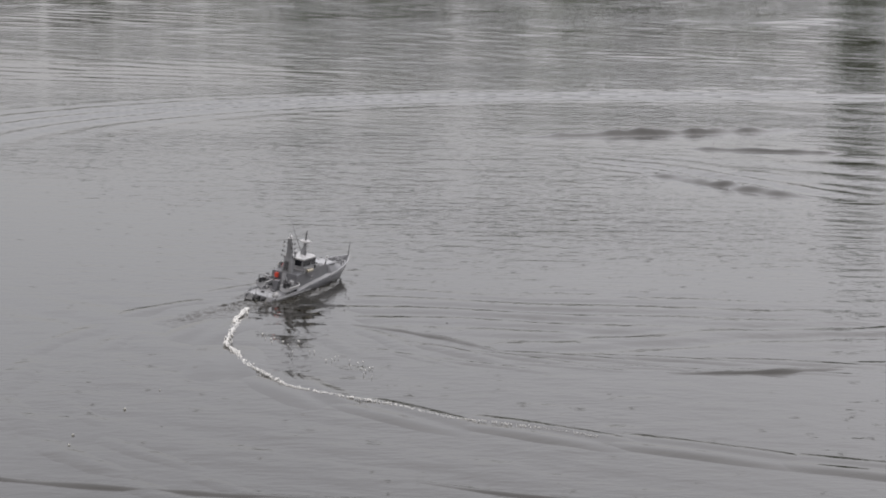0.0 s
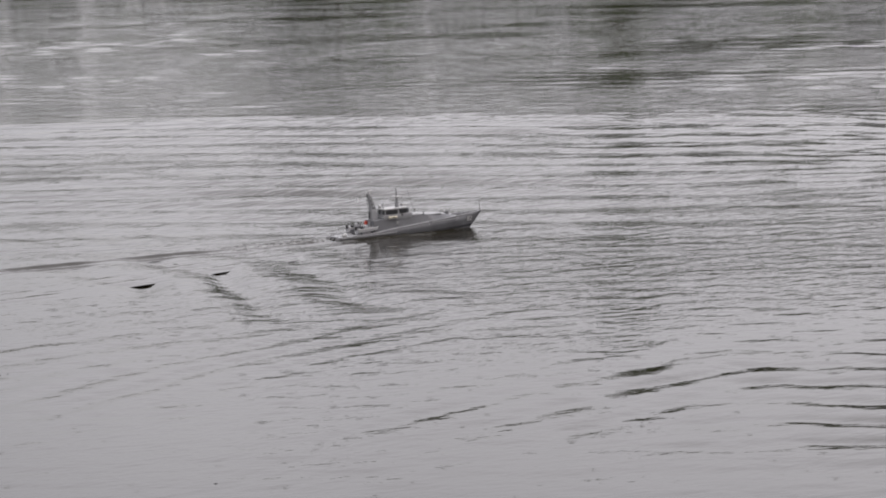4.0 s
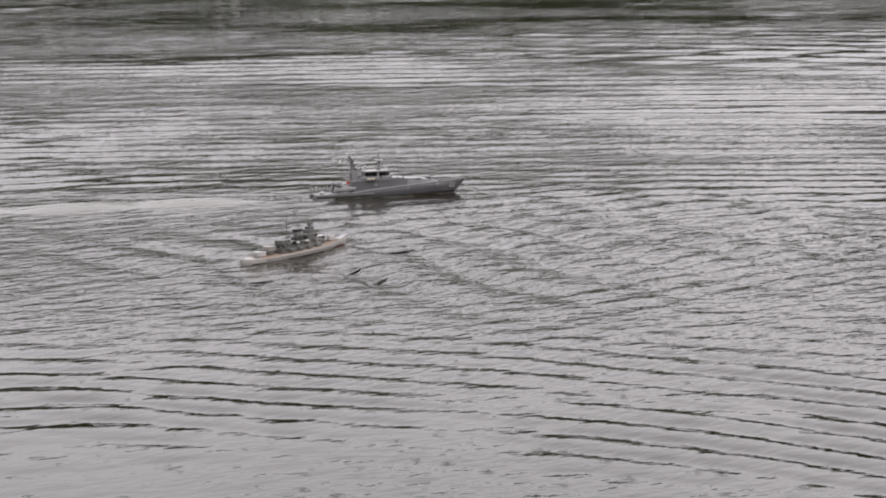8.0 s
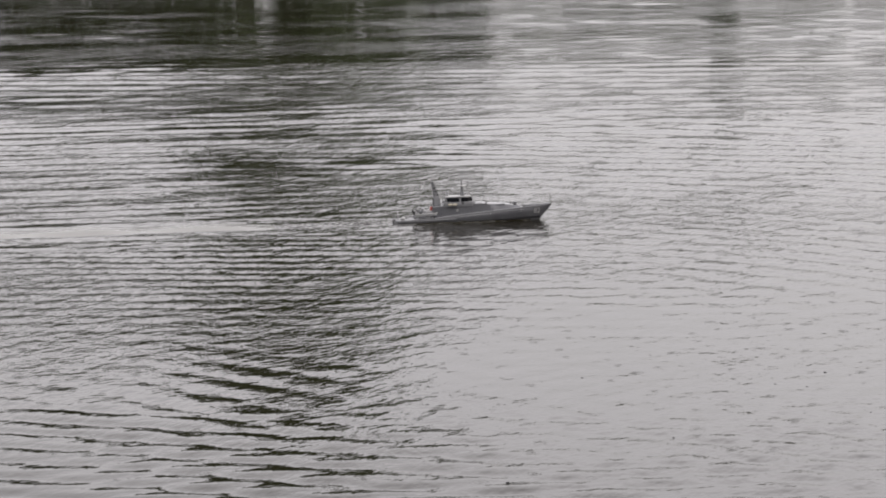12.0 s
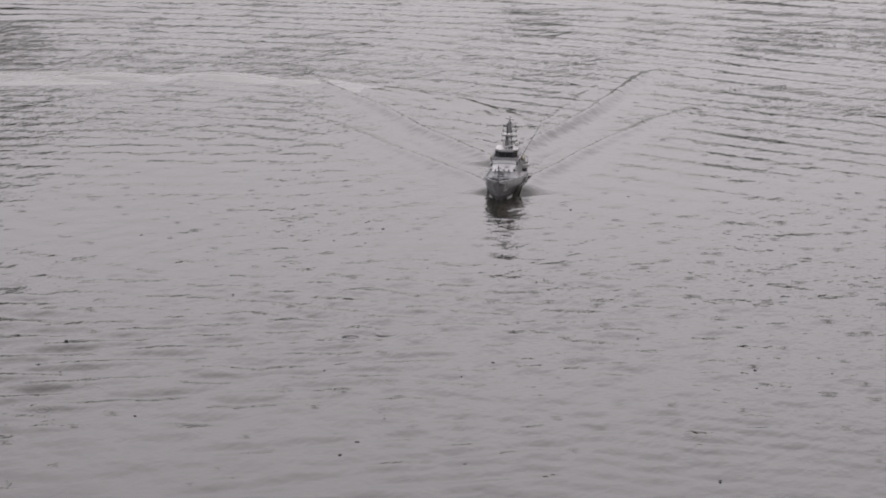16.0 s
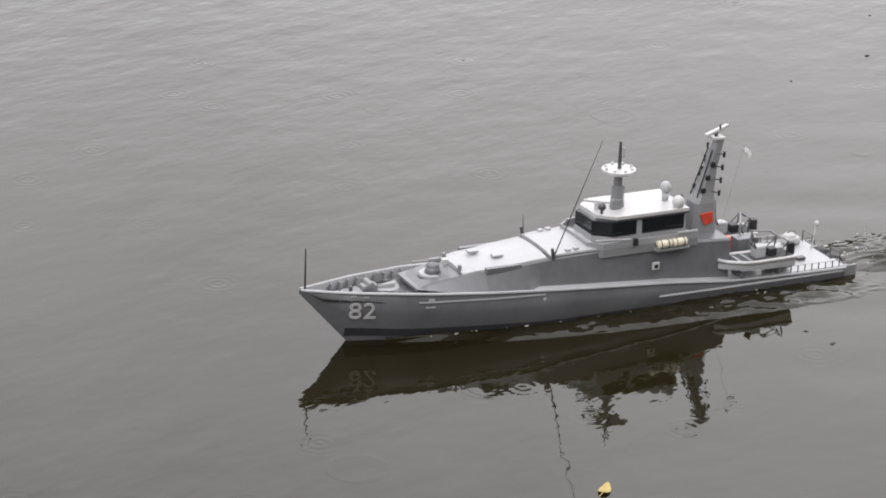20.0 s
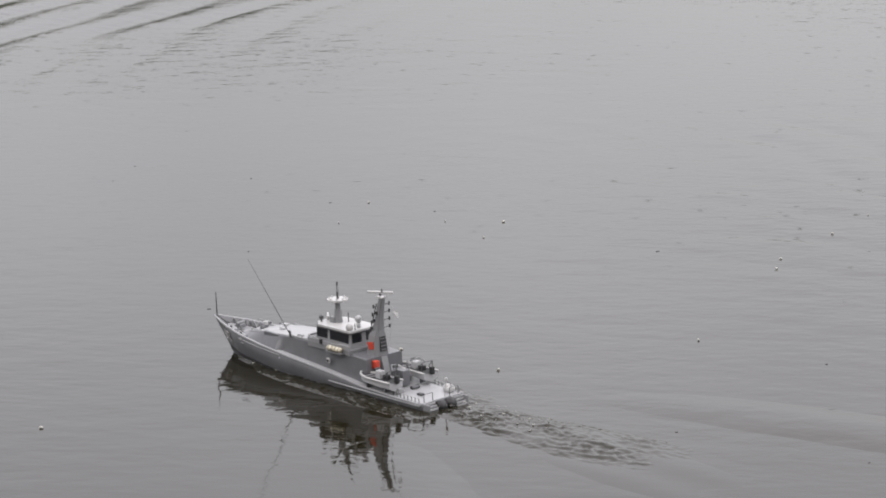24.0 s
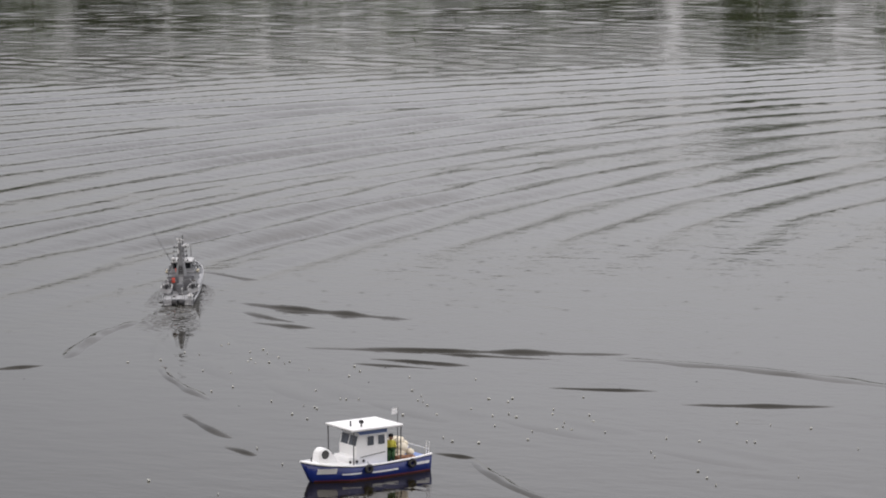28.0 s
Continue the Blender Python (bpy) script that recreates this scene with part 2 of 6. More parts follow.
def ring(bm, c, R, r, n=20, k=6, m=None, arc=360):
    """A torus about c, or an arc of one."""
    m = m or Matrix()
    rings = []
    steps = n if arc == 360 else n + 1
    for i in range(steps):
        a = radians(arc) * i / n
        rings.append([Vector(c) + m.to_3x3() @ Vector(((R + r * math.cos(b)) * math.cos(a), (R + r * math.cos(b)) * math.sin(a), r * math.sin(b))) for b in (2 * math.pi * j / k for j in range(k))])
    if arc == 360:
        rings.append(rings[0])
    loft(bm, rings, caps=arc != 360)
    bmesh.ops.remove_doubles(bm, verts=bm.verts, dist=1e-6)
    return bm


def lerp(x, xs, ys):
    return float(np.interp(x, xs, ys))


def thing(name, label, category, group="", kind=""):
    return tagged(new(name), label, category, group, kind)


def B():
    return bmesh.new()


# ---- water and banks ----
# Wave trains left by earlier passes: centre, half length along the crests, half width across, direction of the crests, wavelength, slope.
# the open arm with the tan ship's old track
OPEN_ARM = [(-9.6, 16.2, 3.4, 1.5, 92, 0.56, 0.31), (-8.0, 18.6, 3.4, 3.0, 91, 0.58, 0.22), (-12.8, 22.0, 5.0, 3.0, 88, 0.60, 0.28), (-12.0, 31.0, 9.0, 5.0, 70, 0.95, 0.13), (-17.5, 26.0, 6.0, 4.0, 78, 0.85, 0.12),
    (-8.8, 14.6, 2.0, 0.8, 88, 0.34, 0.06)]
# ahead: the ring of an old turn, cross chop and arcs
AHEAD = [(9.0, 20.3, 3.2, 2.8, -42, 1.00, 0.20), (11.5, 25.5, 4.5, 3.2, -44, 1.20, 0.14), (13.4, 17.6, 2.2, 1.7, -13, 0.58, 0.12), (15.8, 23.0, 5.0, 3.0, -79, 0.62, 0.08), (6.0, 15.0, 1.5, 1.0, -95, 0.60, 0.22),
    (6.3, 18.3, 0.9, 0.7, -78, 0.50, 0.08), (3.2, 12.9, 1.7, 0.45, 12, 0.42, 0.14), (5.0, 12.3, 1.8, 0.50, 29, 0.36, 0.13), (-0.4, 12.8, 1.5, 1.1, -63, 0.44, 0.07), (0.6, 10.0, 1.7, 0.7, -40, 0.48, 0.04),
    (1.7, 13.5, 1.3, 0.8, -12, 0.34, 0.13), (4.1, 21.0, 1.5, 0.5, -66, 0.36, 0.24)]
# the track of the tan ship
SHIP_TRACK = [(6.7, 8.9, 1.3, 1.5, -33, 0.50, 0.075), (5.7, 10.3, 1.5, 0.6, 28, 0.42, 0.11), (7.7, 9.9, 1.3, 0.9, -40, 0.46, 0.07), (8.0, 7.8, 2.4, 1.1, -71, 0.36, 0.075), (9.5, 7.0, 2.4, 1.3, -82, 0.38, 0.075),
    (12.4, 10.6, 2.0, 1.8, -112, 0.60, 0.19), (13.3, 9.2, 2.0, 1.5, -4, 0.29, 0.17), (14.6, 11.3, 2.0, 1.6, -12, 0.42, 0.18)]
# far trains
FAR_TRAINS = [(16.0, 19.2, 5.5, 3.0, -46, 0.62, 0.09), (20.5, 18.0, 5.0, 4.0, -48, 0.75, 0.09), (19.0, 10.5, 4.0, 3.2, -56, 0.50, 0.10), (28.0, 15.5, 8.0, 6.0, -60, 1.00, 0.11), (27.0, 26.0, 9.0, 6.0, -45, 1.15, 0.10),
    (23.0, 12.5, 5.0, 4.0, -66, 0.72, 0.10), (16.0, 7.0, 3.4, 2.4, -80, 0.33, 0.09), (38.0, 20.0, 12.0, 9.0, -85, 1.60, 0.09), (17.0, 2.0, 3.0, 2.6, -126, 0.36, 0.11), (24.5, 6.0, 5.0, 4.0, -98, 0.62, 0.09),
    (29.0, 3.0, 6.0, 4.0, -122, 0.85, 0.09)]
# before the near bank
NEAR_BANK = [(9.3, 4.5, 2.4, 1.3, -94, 0.30, 0.17), (20.5, 0.8, 4.0, 2.6, -131, 0.52, 0.12), (9.6, 2.0, 1.6, 1.5, -68, 0.21, 0.09), (10.4, 1.9, 1.4, 1.2, -110, 0.24, 0.08), (7.9, 1.3, 1.0, 0.8, -58, 0.15, 0.07),
    (8.3, 0.6, 0.9, 0.9, -104, 0.15, 0.07), (9.1, 3.6, 1.3, 1.3, -62, 0.17, 0.15), (8.3, 3.45, 0.9, 0.9, -76, 0.15, 0.13), (7.3, 3.1, 0.6, 0.6, -70, 0.15, 0.06), (11.0, 4.4, 1.5, 1.0, -124, 0.32, 0.08),
    (5.7, 1.35, 1.4, 1.1, -61, 0.30, 0.05), (7.1, 1.7, 1.2, 0.9, -64, 0.26, 0.05)]
WAVE_GROUPS = OPEN_ARM + AHEAD + SHIP_TRACK + FAR_TRAINS + NEAR_BANK
SEA = 0.0165


def pond_surface():
    """The pond: one sheet with wind waves, its mesh fine near the bank and coarser the farther out."""
    fine = 0.0034
    az = np.radians(np.concatenate([np.arange(-38, -8, 0.13), np.arange(-8, 93.2, 0.20), np.arange(94, 321, 2.0)]))
    rad = [3.4]
    while rad[-1] < 150:
        rad.append(rad[-1] + fine * max(rad[-1], 25 * (rad[-1] / 25) ** 1.4))
    near = list(np.arange(0.5, 3.4, 0.1))
    rad = np.array(near + rad + [190, 260, 400, 900])
    A, R = np.meshgrid(az, rad)
    X, Y = R * np.sin(A), R * np.cos(A)
    gap = np.maximum(R * 0.0030, fine * 25 * (R / 25) ** 1.4)
    rng = np.random.RandomState(4)
    # wind: light near the bank and in the sheltered arm, fresher outside
    wind = np.clip(0.42 + 0.58 * (X + 0.08 * Y - 2.5) / 14, 0.30, 1.0) * np.clip((R - 3) / 12, 0.10, 1) * np.clip(1 - (-2 - X) / 16, 0.45, 1)
    wind *= 0.80 + 0.25 * np.sin(0.23 * X + 0.9) * np.sin(0.19 * Y + 0.4) + 0.22 * np.sin(0.6 * X - 0.45 * Y) * np.sin(0.31 * X + 0.52 * Y + 1)
    wind = np.maximum(wind, 0.62 * np.clip((R - 22) / 16, 0, 1))
    # gusts that ruffle the water in places
    wind += 0.15 * np.exp(-((X - 5.5) / 5.5) ** 2 - ((Y - 10.5) / 4.5) ** 2) + 0.9 * np.exp(-((X - 9.0) / 3.0) ** 2 - ((Y - 1.6) / 1.6) ** 2)
    Z = np.zeros_like(X)
    N = 60
    for k in range(N):
        lam = 0.15 * (2.8 / 0.15) ** ((k + rng.uniform()) / N)
        a = radians(42 + rng.normal(0, 50))
        u = np.cos(a) * X + np.sin(a) * Y
        p, q, r, w = rng.uniform(0.25, 0.8), rng.uniform(0.25, 0.8), rng.uniform(0, 6.3), rng.uniform(0, 6.3)
        bend = 0.18 * lam * np.sin(p * X / lam ** 0.5 + r) + 0.18 * lam * np.sin(q * Y / lam ** 0.5 + w)
        env = 0.5 + 0.5 * np.sin(0.9 * q * X / lam ** 0.5 - p * Y / lam ** 0.5 + 2 * r)
        ok = np.clip(2.6 - 7.0 * gap / lam, 0, 1)
        if lam > 0.4:
            ok = ok * np.clip((R - 30 * lam) / 14, 0.05, 1)
        ph = 2 * np.pi / lam * (u + bend) + w
        Z += SEA * lam / 6.283 * (np.sin(ph) + 0.2 * np.cos(2 * ph)) * env * ok
    Z *= wind * (1 + 0.45 * np.clip((R - 16) / 40, 0, 1))
    for cx, cy, along, across, turn, lam, slope in WAVE_GROUPS:
        a = radians(turn)
        v = np.cos(a) * (X - cx) + np.sin(a) * (Y - cy)
        u = -np.sin(a) * (X - cx) + np.cos(a) * (Y - cy)
        near = (np.abs(v) < 2.2 * along) & (np.abs(u) < 2.2 * across)
        u, v = u[near], v[near]
        bend = lam * (0.16 * np.sin(1.4 * v / along + cx) + 0.10 * np.sin(3.3 * v / along + 1.1 * u / across) + 0.07 * np.sin(7 * v / along + 3 * u + cy)) + 0.05 * v * v / along
        shape = np.exp(-np.abs(v / along) ** 2.6 - np.abs(u / across) ** 2.6)
        gaps = 0.68 + 0.32 * np.sin(2.6 * v / along + 1.7 * u / across + cy) * np.sin(2.1 * u / across - 4.2 * v / along + 1.3)
        ph = 2 * np.pi / lam * (u + bend)
        Z[near] += slope * lam / 6.283 * (np.sin(ph) + 0.24 * np.cos(2 * ph) - (0.10 if slope > 0.2 else 0.0) * np.sin(3 * ph)) * shape * gaps
    # the ring that an earlier turn sent out
    far = np.hypot(X - 7.0, Y - 21.5) - 9.4 + 0.4 * np.sin(2 * np.arctan2(Y - 21.5, X - 7.0))
    Z += 0.15 * 0.50 / 6.283 * np.sin(2 * np.pi / 0.50 * far) * np.exp(-(far / 0.95) ** 2) * np.clip((Y - 20) / 5, 0, 1)
    Z *= np.clip((170 - R) / 60, 0, 1) * np.clip((Y + 1.5) / 1.5, 0, 1)
    nr, na = X.shape
    me = bpy.data.meshes.new("water")
    idx = np.arange(nr * na).reshape(nr, na)
    idx = np.concatenate([idx, idx[:, :1]], 1)
    quads = np.stack([idx[:-1, :-1], idx[1:, :-1], idx[1:, 1:], idx[:-1, 1:]], -1).reshape(-1, 4)[:, ::-1]
    me.vertices.add(nr * na)
    me.vertices.foreach_set("co", np.stack([X, Y, Z], -1).ravel().astype(np.float32))
    me.loops.add(quads.size)
    me.loops.foreach_set("vertex_index", quads.ravel().astype(np.int32))
    me.polygons.add(len(quads))
    me.polygons.foreach_set("loop_start", np.arange(0, quads.size, 4, dtype=np.int32))
    me.polygons.foreach_set("use_smooth", np.ones(len(quads), dtype=bool))
    me.update(calc_edges=True)
    me.materials.append(M_WATER)
    return tagged(new("water", me), "grey rippled pond water under an overcast sky", "water", kind="structure")


water = pond_surface()

M_GRASS = material("bank_grass", (0.055, 0.075, 0.028), 0.9, grain=3, vary=0.35, bump=0.5, stain=0.6, stain_color=(0.10, 0.085, 0.05), stain_scale=0.15)
LAKE_O = Vector((math.sin(radians(31)), math.cos(radians(31)), 0)) * 1.4


def shore_radius(az):
    """How far the water's edge lies in a direction, in degrees clockwise from +y."""
    az = (az + 180) % 360 - 180
    far = lerp(az, (-180, -120, -100, -85, -70, -55, -40, -20, 10, 31, 62, 71, 76, 84, 98, 112, 124, 138, 160, 180), (0.8, 1.2, 2.5, 6, 25, 90, 170, 240, 290, 300, 270, 340, 430, 480, 480, 160, 22, 4, 1.0, 0.8))
    return far * (1 + 0.012 * math.sin(radians(az) * 13) + 0.008 * math.sin(radians(az) * 29 + 1))


def bank():
    """Grass round the pond, from below the water's edge out to the horizon."""
    rings = []
    for off, z in ((-3.0, -0.6), (0.0, 0.02), (0.5, 0.38), (14, 0.55), (60, 2.0), (300, 4.0), (1800, 6.0)):
        row = []
        for i in range(240):
            az = 360 * i / 240
            r = shore_radius(az)
            r += max(off, -0.35 * r)
            row.append((LAKE_O.x + r * math.sin(radians(az)), LAKE_O.y + r * math.cos(radians(az)), z))
        rings.append(row)
    ob = part("ground", loft(B(), rings, caps=False), M_GRASS, None, "", True)
    return tagged(ob, "grass bank round the pond", "ground", kind="structure")


bank()


# ---- the grey patrol boat ----
LEN = 1.15
M_HULL = material("hull_grey", (0.124, 0.127, 0.136), 0.28, grain=60, vary=0.14, bump=0.06, stain=0.6, stain_color=(0.075, 0.076, 0.082), stain_scale=9)
M_DECK = material("deck_light_grey", (0.355, 0.36, 0.37), 0.35, grain=300, vary=0.08, bump=0.3, stain=0.35, stain_color=(0.22, 0.22, 0.23), stain_scale=14)
M_WHITE = material("white_paint", (0.46, 0.46, 0.46), 0.35, grain=200, vary=0.07, bump=0.05, stain=0.3, stain_color=(0.33, 0.33, 0.32), stain_scale=22)
M_GLOSS = material("gloss_white_paint", (0.80, 0.80, 0.80), 0.3, grain=200, vary=0.05, bump=0.03, stain=0.25, stain_color=(0.66, 0.66, 0.64), stain_scale=16)
M_BLACK = material("black_rubber", (0.018, 0.018, 0.02), 0.5, grain=200, vary=0.2)
M_GLASS = material("dark_glass", (0.012, 0.013, 0.016), 0.08, grain=20, vary=0.1, bump=0.0)
M_MAST = material("mast_grey", (0.19, 0.194, 0.202), 0.4, grain=80, vary=0.08, bump=0.05)
M_PALE = material("pale_works_grey", (0.25, 0.254, 0.262), 0.4, grain=150, vary=0.08, bump=0.08, stain=0.3, stain_color=(0.26, 0.26, 0.27), stain_scale=18)
M_RED = material("orange_red", (0.50, 0.055, 0.03), 0.45, grain=120, vary=0.1)
M_CREAM = material("cream_canister", (0.62, 0.57, 0.45), 0.45, grain=120, vary=0.06)
M_ANTI = material("dark_bottom", (0.03, 0.03, 0.034), 0.4, grain=60, vary=0.2)
M_TENDER_DARK = material("dark_tender_sheet", (0.035, 0.036, 0.038), 0.7, grain=260, vary=0.4, bump=0.6)
M_STEEL = material("dark_steel", (0.10, 0.10, 0.105), 0.35, metal=0.6, grain=150, vary=0.15)


def P(x, y, z):
    """A place on the boat: lengths from the stern, to port, above the water, as fractions of her length."""
    return Vector(((x - 0.5) * LEN, y * LEN, z * LEN))


SX = (0.0, 0.1, 0.24, 0.36, 0.57, 0.7, 0.8, 0.9, 0.96, 1.008)
SHEER = (0.027, 0.030, 0.036, 0.050, 0.066, 0.076, 0.083, 0.089, 0.092, 0.0955)
BEAM = (0.075, 0.078, 0.081, 0.083, 0.083, 0.078, 0.066, 0.042, 0.021, 0.002)


def hull_ring(x):
    """A section of the hull with its bulwark and deck."""
    zs, b = lerp(x, SX, SHEER), lerp(x, SX, BEAM)
    stem = lerp(x, (0.0, 0.9, 0.931, 1.008), (-0.03, -0.03, 0.002, 0.088))
    bw = b * lerp(x, (0, 0.6, 0.85, 0.935, 1), (0.94, 0.90, 0.62, 0.05, 0.02))
    bc = b * lerp(x, (0, 0.6, 0.85, 0.935, 1), (0.80, 0.72, 0.40, 0.03, 0.02))
    zw = max(0.004, stem + 0.002)
    zc = max(-0.016, stem + 0.001)
    deep = lerp(x, (0, 0.74, 0.82, 0.97, 1.0), (0.003, 0.003, 0.018, 0.020, 0.004))
    lip = min(0.005, b * 0.3)
    side = [(0, stem), (bc, zc), (bw, zw), ((bw + b) / 2 + b * 0.03, (zw + zs) / 2), (b, zs), (b - lip, zs), (b - lip, zs - deep)]
    full = side + [(0, zs - deep + 0.002)] + [(-y, z) for y, z in reversed(side[1:])]
    return [P(x, y, z) for y, z in full]


def side_at(x, z, sgn=1):
    """A place on the outside of the hull."""
    ring_here = hull_ring(x)
    pts = [(ring_here[i].y, ring_here[i].z) for i in (2, 3, 4)]
    return Vector((P(x, 0, 0).x, sgn * lerp(z * LEN, [p[1] for p in pts], [p[0] for p in pts]), z * LEN))


def lettering(name, text, height, mat, parent, m, depth=0.0012):
    """Raised characters in the built-in font."""
    cu = bpy.data.curves.new(name, 'FONT')
    cu.body, cu.size, cu.extrude, cu.align_x, cu.align_y = text, height, depth, 'CENTER', 'CENTER'
    cu.resolution_u = 4
    tmp = new("lettering_shape", cu)
    me = bpy.data.meshes.new_from_object(tmp.evaluated_get(bpy.context.evaluated_depsgraph_get()))
    bpy.data.objects.remove(tmp)
    me.materials.clear()
    me.materials.append(mat)
    ob = new(name, me)
    ob.parent = parent
    ob.matrix_basis = m
    return ob


def frame_of(o, right, up):
    right, up = right.normalized(), up.normalized()
    out = right.cross(up).normalized()
    up = out.cross(right)
    return Matrix.Translation(o) @ Matrix((right, up, out)).transposed().to_4x4()


def strake(bm, xs, zf, r, sgn):
    pts = [side_at(x, zf(x), sgn) + Vector((0, sgn * r * 0.3, 0)) for x in xs]
    return bar_chain(bm, pts, r, 6)


def sheer(x):
    return lerp(x, SX, SHEER)


def tender(parent, x, y, z, turn, flip):
    """A small rigid boat with a grey tube, console, arch and engine, on its cradle."""
    t = new("tender")
    t.parent = parent
    t["label"] = "small grey inflatable boat on a cradle"
    t.matrix_basis = Matrix.Translation(P(x, y, z)) @ Matrix.Rotation(radians(turn), 4, 'Z')
    n, wide = 0.082, 0.028
    path = []
    for i in range(25):
        u = i / 24
        if u < 0.5:
            a = u * 2
            px, py = -n + 2 * n * min(1, a * 1.12), wide * (1 if a < 0.62 else math.cos((a - 0.62) / 0.38 * math.pi / 2) ** 0.7)
            px = -n + 2 * n * a
        else:
            a = (1 - u) * 2
            px, py = -n + 2 * n * a, -wide * (1 if a < 0.62 else math.cos((a - 0.62) / 0.38 * math.pi / 2) ** 0.7)
        path.append(Vector((px, py, 0.018 + 0.010 * max(0, a - 0.55))))
    part("tube", bar_chain(B(), path, 0.0036, 8), M_WHITE, t, "", True)
    rings = []
    for i in range(9):
        a = i / 8
        w = wide * (1 if a < 0.62 else max(0.02, math.cos((a - 0.62) / 0.38 * math.pi / 2) ** 0.7))
        px = -n + 2 * n * a
        rings.append([(px, w, 0.017), (px, w * 0.98, -0.001 + 0.009 * a * a), (px, w * 0.5, -0.008 + 0.013 * a * a), (px, 0, -0.012 + 0.022 * a ** 3), (px, -w * 0.5, -0.008 + 0.013 * a * a), (px, -w * 0.98, -0.001 + 0.009 * a * a), (px, -w, 0.017)])
    part("tender_hull", loft(B(), rings), M_DECK, t, "pale grey tender hull")
    # dark sheet at rim height stands for the tender's dark inside
    part("tender_inside_sheet", loft(B(), [[(r[0][0], r[0][1] * 0.90, 0.0186), (r[0][0], -r[0][1] * 0.90, 0.0186), (r[0][0], -r[0][1] * 0.90, 0.0172), (r[0][0], r[0][1] * 0.90, 0.0172)] for r in rings]), M_TENDER_DARK, t, "dark sheet over the inside of the tender")
    part("console", box(B(), (-0.010, 0, 0.030), (0.024, 0.022, 0.026), 0.004), M_DECK, t)
    part("wheel", ring(B(), (-0.019, 0, 0.035), 0.006, 0.001, 12, 5, Matrix.Rotation(radians(70), 4, "Y")), M_BLACK, t)
    part("seat", box(B(), (-0.040, 0, 0.026), (0.018, 0.020, 0.016), 0.003), M_BLACK, t)
    part("windscreen", box(B(), (0.003, 0, 0.044), (0.002, 0.019, 0.012), 0.0, Matrix.Rotation(0.4, 4, 'Y')), M_GLASS, t)
    part("engine", box(B(), (-0.087, 0, 0.026), (0.014, 0.014, 0.026), 0.004), M_BLACK, t)
    part("arch", bar_chain(B(), [(-0.062, wide * 0.8, 0.018), (-0.066, wide * 0.7, 0.050), (-0.066, -wide * 0.7, 0.050), (-0.062, -wide * 0.8, 0.018)], 0.0015), M_STEEL, t)
    part("arch_brace", bar_chain(B(), [(-0.040, wide * 0.8, 0.022), (-0.066, wide * 0.70, 0.049)], 0.0012), M_STEEL, t)
    part("arch_brace", bar_chain(B(), [(-0.040, -wide * 0.8, 0.022), (-0.066, -wide * 0.70, 0.049)], 0.0012), M_STEEL, t)
    for k in range(2):
        part("thwart", box(B(), (0.018 + 0.022 * k, 0, 0.019), (0.006, 0.044 - 0.010 * k, 0.003)), M_MAST, t)
    for dx in (-0.05, 0.035):
        part("cradle", box(B(), (dx, 0, -0.011), (0.005, 0.040, 0.014), 0.002), M_HULL, t)
    return t


def outline_panes(outline, z0, z1, spans, mat, parent):
    """Dark panes on the faces of a wheelhouse; spans: where each pane of a face begins and ends along it."""
    k = len(outline)
    for i, face in enumerate(spans):
        (xa, ya), (xb, yb) = outline[i], outline[(i + 1) % k]
        a, b = Vector((xa, ya)), Vector((xb, yb))
        side = Vector((b.y - a.y, a.x - b.x)).normalized()
        for u0, u1 in face:
            p, q = a.lerp(b, u0), a.lerp(b, u1)
            bm = B()
            off = side * 0.0012
            loft(bm, [[P(p.x + s * off.x, p.y + s * off.y, z0), P(q.x + s * off.x, q.y + s * off.y, z0), P(q.x + s * off.x, q.y + s * off.y, z1), P(p.x + s * off.x, p.y + s * off.y, z1)] for s in (-1.0, 1.0)])
            part("window_pane", bm, mat, parent)


